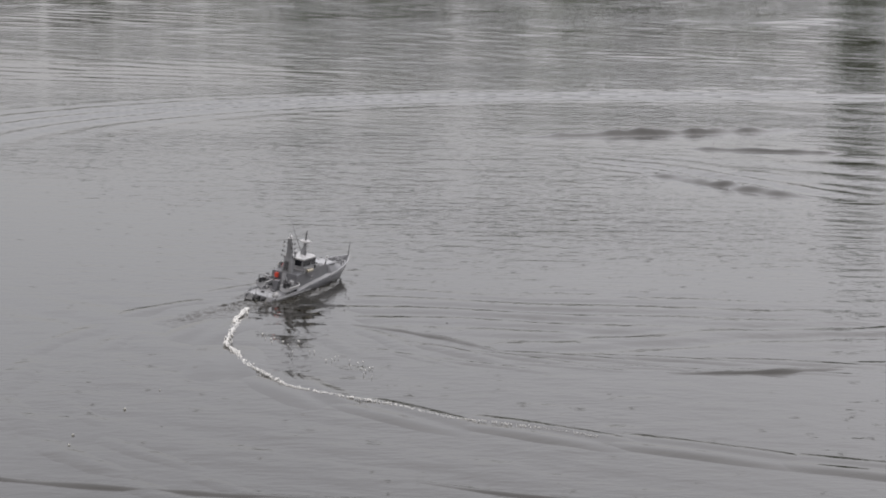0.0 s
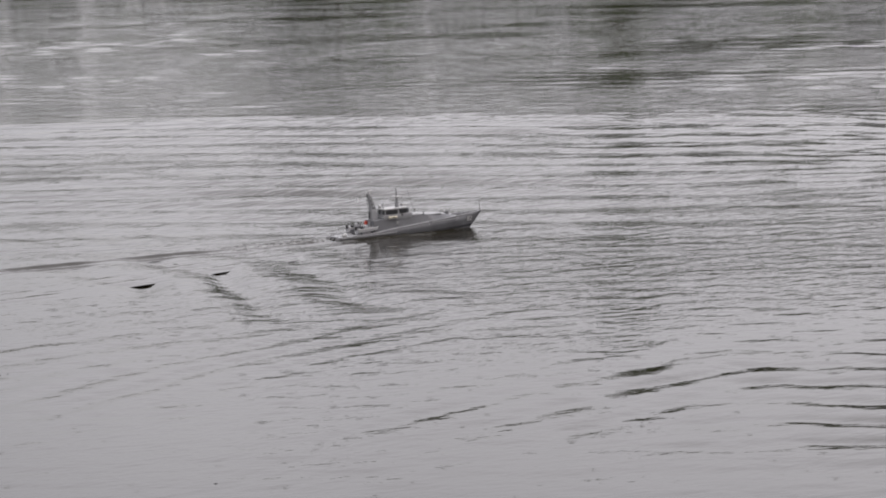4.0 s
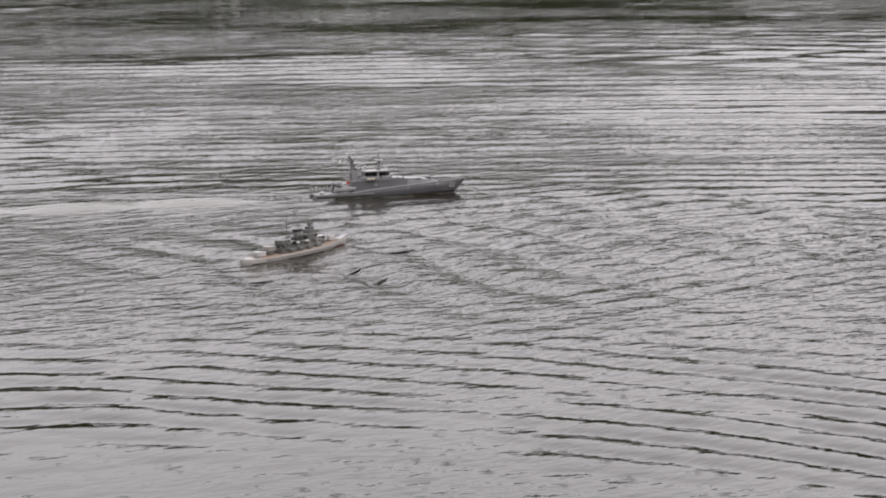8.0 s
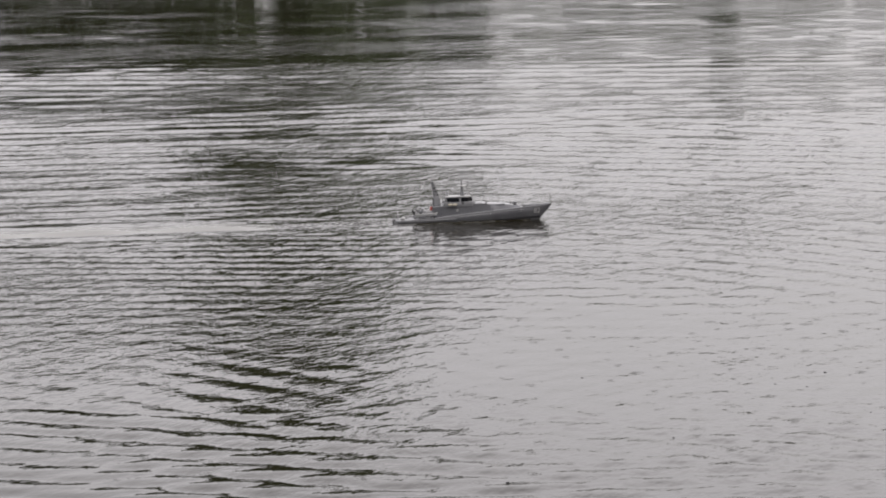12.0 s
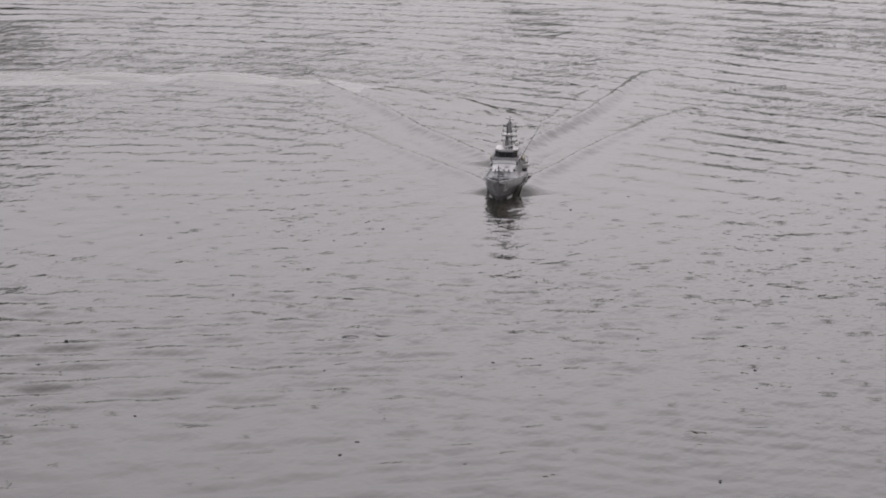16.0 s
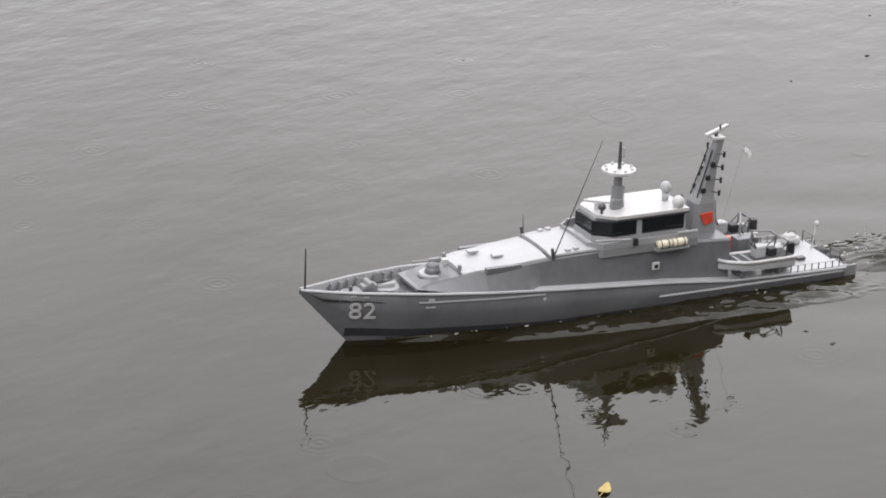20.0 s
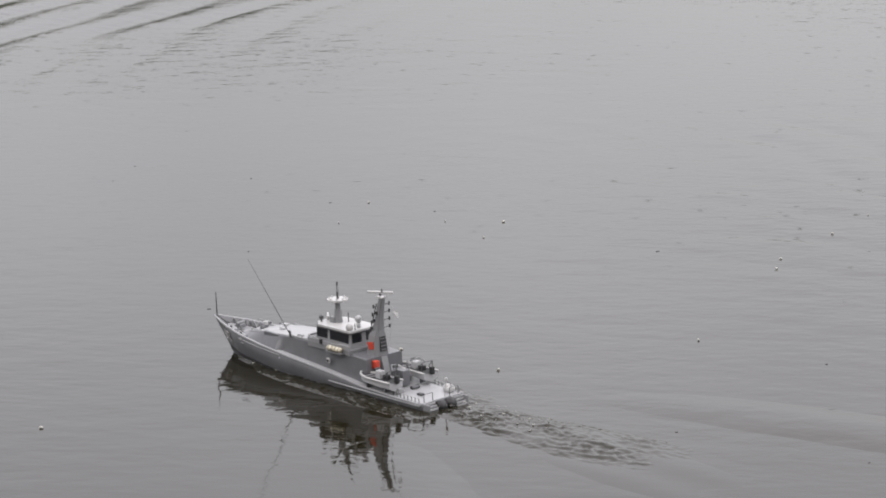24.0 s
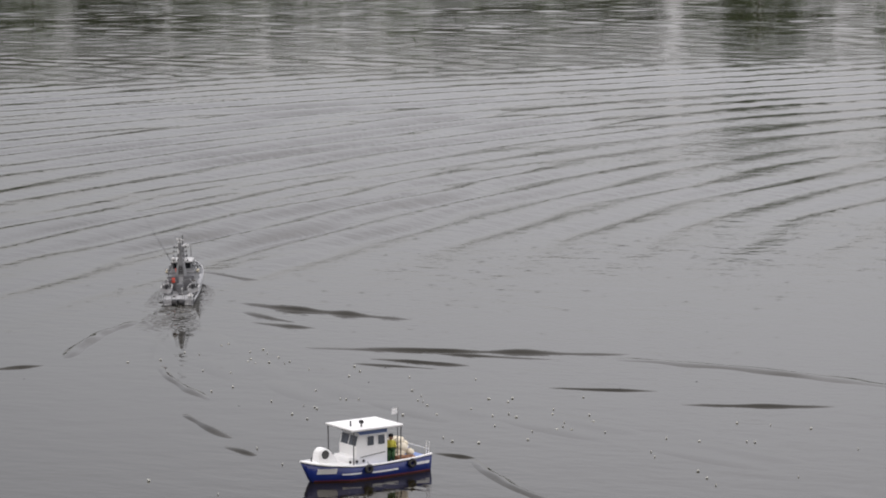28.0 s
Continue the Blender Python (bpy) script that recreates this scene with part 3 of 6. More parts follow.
def patrol_boat():
    boat = thing("patrol_boat", "grey model patrol boat, raked mast, two tenders aft", "model boat")
    xs = np.concatenate([np.linspace(0, 0.8, 33), np.linspace(0.81, 1.008, 28)])
    hull = part("hull", loft(B(), [hull_ring(x) for x in xs]), M_HULL, boat, "mid-grey hull with a flared bow", True)
    # dark boot at the waterline
    for sgn in (1, -1):
        bm = B()
        loft(bm, [[side_at(x, z, sgn) + Vector((0, sgn * o, 0)) for z, o in ((0.004, -0.002), (0.004, 0.0015), (lerp(x, (0, 0.6, 0.93), (0.007, 0.010, 0.020)), 0.0015), (lerp(x, (0, 0.6, 0.93), (0.007, 0.010, 0.020)), -0.002))] for x in np.linspace(0.01, 0.93, 40)])
        part("boot_stripe", bm, M_ANTI, boat, "black waterline stripe")
        part("gunwale_trim", strake(B(), np.linspace(0.0, 1.006, 60), lambda x: sheer(x) - 0.0008, 0.0028, sgn), M_DECK, boat)
        part("rubbing_strake", strake(B(), np.linspace(0.60, 0.82, 18), lambda x: sheer(x) - lerp(x, (0.60, 0.82), (0.008, 0.017)), 0.0019, sgn), M_DECK, boat)
        part("quarter_strake", strake(B(), np.linspace(0.005, 0.38, 16), lambda x: lerp(x, (0, 0.38), (0.021, 0.026)), 0.0024, sgn), M_DECK, boat)
        for x, z, sx, sz in ((0.80, 0.070, 0.010, 0.006), (0.925, 0.083, 0.010, 0.0035), (0.905, 0.081, 0.010, 0.0035), (0.60, 0.052, 0.005, 0.005), (0.80, 0.057, 0.016, 0.002)):
            p = side_at(x, z, sgn)
            q, up = side_at(x + 0.01, z, sgn), side_at(x, z + 0.01, sgn)
            m = frame_of(p, (q - p) * sgn * -1, up - p)
            ob = part("hull_mark", box(B(), (0, 0, 0), (sx * LEN, sz * LEN, 0.002), 0.0004), M_WHITE, boat)
            ob.matrix_basis = m
        p = side_at(0.908, 0.053, sgn)
        q, up = side_at(0.928, 0.053, sgn), side_at(0.908, 0.066, sgn)
        lettering("bow_number", "82", 0.054, M_WHITE, boat, frame_of(p + Vector((0, sgn * 0.002, 0)), (q - p) * sgn * -1, up - p))
    # foredeck
    def deck_ring(x):
        b, z = lerp(x, SX, BEAM) - 0.0058, sheer(x) - 0.0165
        return [P(x, b, z), P(x, -b, z), P(x, -b, z - 0.002), P(x, b, z - 0.002)]
    part("foredeck", loft(B(), [deck_ring(x) for x in np.linspace(0.76, 0.955, 14)]), M_DECK, boat)
    for i in range(9):
        x = 0.80 + 0.018 * i
        for sgn in (1, -1):
            b = lerp(x, SX, BEAM) - 0.0075
            part("bulwark_rib", box(B(), P(x, sgn * b, sheer(x) - 0.010), (0.003, 0.006, 0.020)), M_MAST, boat)
    part("windlass", rod(box(B(), P(0.885, 0, 0.083), (0.03, 0.022, 0.012), 0.002), P(0.885, -0.014, 0.090), P(0.885, 0.014, 0.090), 0.006), M_MAST, boat)
    part("anchor_crane", slab(B(), [(P(0.862, 0, 0.074).x, P(0, 0, 0.074).z), (P(0.840, 0, 0).x, P(0, 0, 0.074).z), (P(0.855, 0, 0).x, P(0, 0, 0.094).z), (P(0.862, 0, 0).x, P(0, 0, 0.096).z)], -0.034, -0.030), M_MAST, boat)
    part("chain_locker", box(B(), P(0.845, -0.024, 0.072), (0.04, 0.012, 0.009), 0.003), M_DECK, boat)
    for x, y in ((0.91, 0.016), (0.91, -0.016), (0.84, 0.034), (0.84, -0.034), (0.80, 0.045), (0.80, -0.045)):
        part("bollard", rod(B(), P(x, y, sheer(x) - 0.018), P(x, y, sheer(x) - 0.008), 0.0035, 0.0042), M_STEEL, boat)
    for sgn in (1, -1):
        part("deck_rail", bar_chain(B(), [P(0.90, sgn * 0.010, 0.082), P(0.83, sgn * 0.030, 0.077)], 0.0016), M_STEEL, boat)
    part("jackstaff", rod(B(), P(0.998, 0, 0.092), P(0.998, 0, 0.165), 0.0022, 0.0012), M_BLACK, boat)
    # deckhouse
    hx = np.concatenate([np.linspace(0.235, 0.600, 19), np.linspace(0.602, 0.640, 12), np.linspace(0.644, 0.815, 44)])
    def top_of(x):
        zt = lerp(x, (0.235, 0.3, 0.478, 0.572, 0.71, 0.79, 0.815), (0.106, 0.110, 0.116, 0.113, 0.103, 0.090, 0.078))
        bt = lerp(x, (0.235, 0.3, 0.5, 0.7, 0.815), (0.060, 0.060, 0.058, 0.050, 0.030))
        return zt, bt
    def house(x):
        zs, b = sheer(x) - 0.001, lerp(x, SX, BEAM) - lerp(x, (0.24, 0.600, 0.625, 0.76, 0.815), (0.017, 0.017, 0.0035, 0.006, 0.022))
        zt, bt = top_of(x)
        wall = [(b + (bt + 0.003 - b) * u, zs + (zt - 0.003 - zs) * u) for u in (0, 0.2, 0.4, 0.6, 0.8, 1)]
        half = wall + [(bt, zt)]
        return [P(x, y, z) for y, z in half + [(-y, z) for y, z in half[::-1]]]
    for sgn in (1, -1):
        def walkway(x):
            b, z = lerp(x, SX, BEAM), sheer(x) + 0.0005
            pts = [P(x, sgn * (b - 0.019), z), P(x, sgn * (b - 0.002), z), P(x, sgn * (b - 0.002), z - 0.002), P(x, sgn * (b - 0.019), z - 0.002)]
            return pts
        part("side_deck", loft(B(), [walkway(x) for x in np.linspace(0.236, 0.616, 22)]), M_DECK, boat, "pale narrow side deck")
    part("deckhouse", loft(B(), [house(x) for x in hx]), M_HULL, boat, "grey deckhouse with sloped sides")
    def roof(x, w=1.0, up=0.0):
        zt, bt = top_of(x)
        bt *= w
        return [P(x, y, z + up) for y, z in ((bt, zt - 0.001), (bt * 0.98, zt + 0.002), (bt * 0.6, zt + 0.005), (0, zt + 0.006), (-bt * 0.6, zt + 0.005), (-bt * 0.98, zt + 0.002), (-bt, zt - 0.001))]
    part("roof_panel", loft(B(), [roof(x) for x in np.linspace(0.585, 0.735, 8)]), M_DECK, boat, "pale roof panel, wet with rain")
    part("roof_panel", loft(B(), [roof(x, 1.03, 0.003) for x in np.linspace(0.492, 0.580, 6)]), M_DECK, boat, "pale roof panel, wet with rain")
    for sgn in (1, -1):
        part("side_locker", box(B(), P(0.665, sgn * 0.052, 0.104), (0.075, 0.012, 0.012), 0.002), M_HULL, boat)
        part("roof_hatch", box(B(), P(0.66 if sgn > 0 else 0.69, 0.016 * sgn, 0.115), (0.022, 0.016, 0.005), 0.002), M_DECK, boat)
        part("roof_vent", rod(B(), P(0.735, sgn * 0.030, 0.100), P(0.735, sgn * 0.030, 0.112), 0.004), M_MAST, boat)
        for k, dx in enumerate((0.545, 0.53)):
            part("roof_box", box(B(), P(dx, sgn * 0.050, 0.119 + 0.001 * k), (0.010, 0.009, 0.010), 0.001), M_DECK, boat)
        part("whip_aerial", rod(B(), P(0.574, sgn * 0.057, 0.115), P(0.570, 0.192, 0.360) if sgn > 0 else P(0.574, -0.059, 0.150), 0.0013, 0.0004, 6), M_BLACK, boat)
        part("aerial_foot", rod(B(), P(0.574, sgn * 0.057, 0.112), P(0.578, sgn * 0.057, 0.130), 0.0045, 0.003), M_STEEL, boat)
        part("side_port", box(B(), P(0.387, sgn * 0.0745, 0.080), (0.016, 0.004, 0.016), 0.002), M_WHITE, boat)
        part("side_port_glass", rod(B(), P(0.387, sgn * 0.0745, 0.080), P(0.387, sgn * 0.0775, 0.080), 0.0045), M_BLACK, boat)
    # gun on its ring
    part("gun_ring", rod(B(), P(0.770, 0, 0.084), P(0.770, 0, 0.0935), 0.028, 0.026, 28), M_DECK, boat)
    part("gun_ring_edge", rod(B(), P(0.770, 0, 0.0875), P(0.770, 0, 0.090), 0.0292, 0.0292, 28), M_STEEL, boat)
    part("gun_mount", ball(rod(B(), P(0.770, 0, 0.092), P(0.770, 0, 0.104), 0.016, 0.013, 18), P(0.770, 0, 0.104), (0.013, 0.013, 0.008)), M_HULL, boat, "", True)
    part("gun_cradle", box(B(), P(0.762, -0.010, 0.110), (0.024, 0.010, 0.010), 0.003), M_MAST, boat)
    part("gun_barrel", rod(B(), P(0.768, -0.010, 0.111), P(0.806, -0.006, 0.114), 0.0022, 0.0016), M_PALE, boat)
    part("gun_sight", box(B(), P(0.752, 0.008, 0.113), (0.012, 0.012, 0.012), 0.002), M_WHITE, boat)
    # bridge wings and wheelhouse
    wing = [(0.302, 0.066), (0.486, 0.066), (0.508, 0.048), (0.508, -0.048), (0.486, -0.066), (0.302, -0.066)]
    inner = [(x - 0.002 if x > 0.4 else x, y * 0.95) for x, y in wing]
    part("bridge_deck", slab(B(), [(P(x, y, 0).x, P(x, y, 0).y) for x, y in wing], 0.104 * LEN, 0.118 * LEN, "z"), M_MAST, boat)
    bm = B()
    for i in range(5):
        (xa, ya), (xb, yb) = wing[i], wing[i + 1]
        (xc, yc), (xd, yd) = inner[i], inner[i + 1]
        loft(bm, [[P(xa, ya, 0.117), P(xc, yc, 0.117), P(xc, yc, 0.129), P(xa, ya, 0.129)], [P(xb, yb, 0.117), P(xd, yd, 0.117), P(xd, yd, 0.129), P(xb, yb, 0.129)]])
    part("bridge_bulwark", bm, M_PALE, boat)
    cabin = [(0.318, 0.052), (0.318, -0.052), (0.466, -0.052), (0.494, -0.030), (0.494, 0.030), (0.466, 0.052)]
    lean = [(x - (0.010 if x > 0.4 else -0.002), y * 0.93) for x, y in cabin]
    low = [P(x, y, 0.116) for x, y in cabin]
    part("wheelhouse", loft(B(), [low, [P(x, y, 0.163) for x, y in lean]]), M_PALE, boat, "pale grey wheelhouse")
    mid = [((a[0] + b[0]) / 2, (a[1] + b[1]) / 2) for a, b in zip(cabin, lean)]
    side_panes = ((0.03, 0.60), (0.68, 1.0))
    outline_panes(mid, 0.1330, 0.1590, (((0.08, 0.42), (0.58, 0.92)), side_panes, ((0.0, 1.0),), ((0.0, 0.495), (0.505, 1.0)), ((0.0, 1.0),), tuple((1 - b, 1 - a) for a, b in side_panes)), M_GLASS, boat)
    eave = [(x + (-0.002 if x > 0.4 else -0.006), y * 1.06) for x, y in lean]
    part("wheelhouse_roof", slab(B(), [(P(x, y, 0).x, P(x, y, 0).y) for x, y in eave], 0.161 * LEN, 0.168 * LEN, "z"), M_WHITE, boat, "white wheelhouse roof")
    part("roof_trim", slab(B(), [(P(x * 1.0, y * 1.015, 0).x, P(x, y * 1.015, 0).y) for x, y in eave], 0.159 * LEN, 0.1625 * LEN, "z"), M_STEEL, boat)
    for sgn in (1, -1):
        for k in range(2):
            c = rod(B(), P(0.373 - 0.030 * k - 0.0125, sgn * 0.0735, 0.1175), P(0.373 - 0.030 * k + 0.0125, sgn * 0.0735, 0.1175), 0.0082, 0.0082, 14)
            can = part("raft_canister", c, M_CREAM, boat, "cream life-raft canister", True)
            for dx in (-0.007, 0.007):
                part("canister_strap", rod(B(), P(0.373 - 0.030 * k + dx - 0.0008, sgn * 0.0735, 0.1175), P(0.373 - 0.030 * k + dx + 0.0008, sgn * 0.0735, 0.1175), 0.0087, 0.0087, 14), M_STEEL, can)
        part("canister_shelf", box(B(), P(0.358, sgn * 0.0715, 0.1085), (0.075, 0.020, 0.004)), M_MAST, boat)
        part("wing_light", box(B(), P(0.425, sgn * 0.067, 0.126), (0.010, 0.008, 0.014), 0.002), M_BLACK, boat)
        part("wing_rail", bar_chain(B(), [P(0.495, sgn * 0.055, 0.132), P(0.435, sgn * 0.068, 0.132)], 0.0018), M_DECK, boat)
        part("wing_rail", bar_chain(B(), [P(0.345, sgn * 0.068, 0.132), P(0.304, sgn * 0.066, 0.132)], 0.0018), M_DECK, boat)
    # wheelhouse roof fittings
    part("pole_mast", rod(rod(B(), P(0.427, 0, 0.166), P(0.427, 0, 0.205), 0.0145, 0.011, 12), P(0.427, 0, 0.205), P(0.427, 0, 0.226), 0.009, 0.008, 12), M_MAST, boat)
    part("mast_foot", box(B(), P(0.436, 0.012, 0.175), (0.020, 0.014, 0.022), 0.003), M_MAST, boat)
    disc = part("mast_disc", rod(B(), P(0.427, 0, 0.226), P(0.427, 0, 0.2325), 0.024, 0.033, 28), M_WHITE, boat, "white disc on the pole mast")
    part("disc_rim", rod(B(), P(0.427, 0, 0.2305), P(0.427, 0, 0.2345), 0.0335, 0.0335, 28), M_WHITE, disc)
    for k in range(8):
        a = k * math.pi / 4
        part("disc_stud", box(B(), P(0.427, 0, 0.236) + Vector((0.027 * math.cos(a), 0.027 * math.sin(a), 0)), (0.004, 0.004, 0.006)), M_WHITE, disc)
    part("top_pole", rod(B(), P(0.426, 0, 0.232), P(0.426, 0, 0.283), 0.0042, 0.0026, 8), M_STEEL, boat)
    part("pole_light", rod(B(), P(0.421, 0.004, 0.255), P(0.421, 0.004, 0.272), 0.002), M_DECK, boat)
    part("roof_pole", rod(B(), P(0.405, -0.018, 0.168), P(0.405, -0.018, 0.195), 0.0018), M_STEEL, boat)
    part("small_radar", rod(box(B(), P(0.468, 0.004, 0.182), (0.006, 0.052, 0.005), 0.001, Matrix.Rotation(0.9, 4, 'Z')), P(0.468, 0.004, 0.168), P(0.468, 0.004, 0.181), 0.005), M_WHITE, boat, "white radar bar")
    part("search_light", rod(ball(B(), P(0.470, 0.026, 0.180), (0.008, 0.008, 0.008)), P(0.470, 0.026, 0.167), P(0.470, 0.026, 0.178), 0.003), M_STEEL, boat, "", True)
    part("radome", rod(ball(B(), P(0.335, 0.004, 0.192), (0.0112, 0.0112, 0.012)), P(0.335, 0.004, 0.167), P(0.335, 0.004, 0.182), 0.006, 0.008), M_DECK, boat, "pale dome on the roof", True)
    part("radome", rod(ball(B(), P(0.330, 0.040, 0.176), (0.0125, 0.0125, 0.0135)), P(0.330, 0.040, 0.162), P(0.330, 0.040, 0.170), 0.006, 0.008), M_WHITE, boat, "white dome on the roof", True)
    part("roof_aerial", rod(B(), P(0.318, 0.030, 0.168), P(0.318, 0.030, 0.186), 0.0015), M_BLACK, boat)
    # raked mast
    secs = ((0.034, 0.288, 0.236, 0.028), (0.106, 0.286, 0.237, 0.026), (0.158, 0.281, 0.240, 0.019), (0.176, 0.271, 0.241, 0.0135), (0.215, 0.257, 0.237, 0.0095), (0.267, 0.241, 0.225, 0.0075))
    rings = []
    for z, xf, xa, w in secs:
        c = 0.35 * w
        rings.append([P(xf, w - c, z), P(xf - c, w, z), P(xa + c, w, z), P(xa, w - c, z), P(xa, c - w, z), P(xa + c, -w, z), P(xf - c, -w, z), P(xf, c - w, z)])
    tower = part("raked_mast", loft(B(), rings), M_MAST, boat, "grey raked mast tower")
    for z0, z1, xa0, xa1, w in ((0.118, 0.158, 0.2350, 0.2385, 0.011),):
        bm = B()
        loft(bm, [[P(xa0 - 0.0015, w, z0), P(xa0 - 0.0015, -w, z0), P(xa1 - 0.0015, -w * 0.85, z1), P(xa1 - 0.0015, w * 0.85, z1)], [P(xa0 + 0.004, w, z0), P(xa0 + 0.004, -w, z0), P(xa1 + 0.004, -w * 0.85, z1), P(xa1 + 0.004, w * 0.85, z1)]])
        part("mast_grille", bm, M_BLACK, tower, "dark grille on the mast")
        for k in range(4):
            part("grille_bar", box(B(), P(0.2338 + 0.0009 * k, 0, 0.123 + 0.010 * k), (0.002, 0.022, 0.0022)), M_MAST, tower)
    part("aft_fin", slab(B(), [(P(0.236, 0, 0).x, 0.108 * LEN), (P(0.218, 0, 0).x, 0.036 * LEN), (P(0.236, 0, 0).x, 0.036 * LEN)], -0.012, 0.012), M_MAST, tower)
    for sgn in (1, -1):
        if sgn > 0:
            part("fire_panel", slab(B(), [(P(0.275, 0, 0).x, 0.141 * LEN), (P(0.252, 0, 0).x, 0.144 * LEN), (P(0.249, 0, 0).x, 0.126 * LEN), (P(0.266, 0, 0).x, 0.121 * LEN)], sgn * 0.0225 * LEN, sgn * 0.0262 * LEN), M_RED, tower, "orange-red panel")
        if sgn > 0:
            part("fire_locker", box(B(), P(0.232, sgn * 0.036, 0.088), (0.028, 0.018, 0.026), 0.003), M_RED, boat, "orange-red locker")
        part("mast_ladder", bar_chain(B(), [P(0.276, sgn * 0.011, 0.168), P(0.249, sgn * 0.007, 0.250)], 0.0016), M_BLACK, tower)
        for k in range(4):
            z = 0.178 + 0.022 * k
            x = lerp(z, (0.16, 0.262), (0.243, 0.229))
            w = lerp(z, (0.178, 0.262), (0.018, 0.0095))
            arm = part("yard_arm", rod(B(), P(x + 0.010, sgn * w, z), P(x + 0.006, sgn * (w + 0.016), z + 0.003), 0.0014), M_STEEL, tower)
            part("yard_light", rod(B(), P(x + 0.006, sgn * (w + 0.016), z - 0.002), P(x + 0.006, sgn * (w + 0.016), z + 0.008), 0.0028), M_BLACK, tower)
        for k in range(3):
            part("mast_lamp", box(B(), P(0.266 - 0.009 * k, sgn * (0.0140 - 0.002 * k), 0.180 + 0.022 * k), (0.010, 0.006, 0.010), 0.002), M_BLACK, tower)
    part("mast_head", box(B(), P(0.236, 0, 0.269), (0.026, 0.022, 0.006), 0.002), M_WHITE, tower)
    part("radar_post", rod(B(), P(0.239, 0, 0.269), P(0.239, 0, 0.279), 0.004), M_STEEL, tower)
    part("radar_bar", box(B(), P(0.239, 0, 0.2815), (0.086, 0.008, 0.007), 0.0015, Matrix.Rotation(radians(30), 4, 'Z')), M_WHITE, tower, "white radar bar at the masthead")
    part("masthead_light", rod(B(), P(0.232, 0, 0.283), P(0.232, 0, 0.292), 0.002), M_BLACK, tower)
    bm = B()
    rows = [[P(0.183 - 0.017 * u, 0.004 + 0.004 * math.sin(5 * u), 0.248 - 0.006 * (1 + 1.6 * u) * v - 0.012 * u) for v in (0, 0.5, 1)] for u in (0, 0.25, 0.5, 0.75, 1)]
    loft(bm, rows, closed=False)
    bmesh.ops.solidify(bm, geom=bm.faces, thickness=0.0008)
    part("ensign", bm, M_GLOSS, tower, "small white flag")
    part("halyard", bar_chain(B(), [P(0.226, 0, 0.268), P(0.183, 0.004, 0.248), P(0.216, 0, 0.110)], 0.0004, 4), M_PALE, tower)
    # aft deck
    def aft(x):
        b, z = lerp(x, SX, BEAM) - 0.006, sheer(x) + 0.0005
        return [P(x, b, z), P(x, -b, z), P(x, -b, z - 0.002), P(x, b, z - 0.002)]
    part("aft_deck", loft(B(), [aft(x) for x in np.linspace(0.004, 0.234, 8)]), M_DECK, boat, "pale wet aft deck")
    part("deck_locker", box(B(), P(0.165, 0, 0.058), (0.050, 0.030, 0.050), 0.003), M_HULL, boat)
    part("deck_locker", box(B(), P(0.135, 0.046, 0.046), (0.030, 0.030, 0.022), 0.003), M_HULL, boat)
    part("deck_hatch", box(B(), P(0.062, 0.022, 0.033), (0.020, 0.014, 0.006), 0.001), M_STEEL, boat)
    for sgn in (1, -1):
        tender(boat, 0.186, sgn * 0.064, 0.050, sgn * 1.5, sgn)
        part("davit", bar_chain(B(), [P(0.168, sgn * 0.016, 0.040), P(0.164, sgn * 0.020, 0.096), P(0.146, sgn * 0.050, 0.104), P(0.130, sgn * 0.060, 0.092)], 0.0022), M_MAST, boat)
        part("davit_brace", bar_chain(B(), [P(0.145, sgn * 0.016, 0.045), P(0.165, sgn * 0.020, 0.095)], 0.0015), M_STEEL, boat)
        for k in range(8):
            x = 0.012 + 0.0145 * k
            b = lerp(x, SX, BEAM) - 0.004
            part("stanchion", rod(B(), P(x, sgn * b, sheer(x)), P(x, sgn * b, sheer(x) + 0.013), 0.0011, 0.0013, 5), M_STEEL, boat)
        part("rail_wire", bar_chain(B(), [P(x, sgn * (lerp(x, SX, BEAM) - 0.004), sheer(x) + 0.0125) for x in (0.012, 0.06, 0.1135)], 0.0008, 4), M_DECK, boat)
        # stepped quarter of the stern
        for k in range(4):
            part("stern_step", box(B(), P(-0.002 - 0.006 * k, sgn * 0.049, 0.0245 - 0.0065 * k), (0.016, 0.040, 0.006), 0.0008), M_DECK, boat)
            part("step_tread", box(B(), P(-0.005 - 0.006 * k, sgn * 0.049, 0.0278 - 0.0065 * k), (0.0035, 0.034, 0.0014)), M_STEEL, boat)
        part("stern_fender", box(B(), P(-0.012, sgn * 0.067, 0.010), (0.034, 0.006, 0.038), 0.002), M_MAST, boat)
        part("stern_rail", bar_chain(B(), [P(0.004, sgn * 0.030, 0.028), P(0.004, sgn * 0.030, 0.050), P(0.004, sgn * 0.060, 0.050), P(0.004, sgn * 0.060, 0.028)], 0.0013), M_STEEL, boat)
        part("exhaust", rod(B(), P(-0.004, sgn * 0.014, 0.008), P(0.006, sgn * 0.014, 0.008), 0.006), M_STEEL, boat)
    # a solid black block stands in for the shade inside the stern opening
    part("stern_recess_block", box(B(), P(-0.001, 0, 0.010), (0.012, 0.056, 0.034), 0.001), M_BLACK, boat, "black block for the shaded stern recess")
    for sgn in (1, -1):
        part("stern_fender", rod(B(), P(-0.012, sgn * 0.006, 0.012), P(-0.012, sgn * 0.027, 0.012), 0.019, 0.019, 20), M_BLACK, boat, "round black rubber stern fender", True)
    raft = part("covered_raft", ball(box(B(), P(0.034, -0.054, 0.037), (0.036, 0.026, 0.018), 0.006), P(0.036, -0.054, 0.044), (0.015, 0.012, 0.009)), M_WHITE, boat, "white covered raft", True)
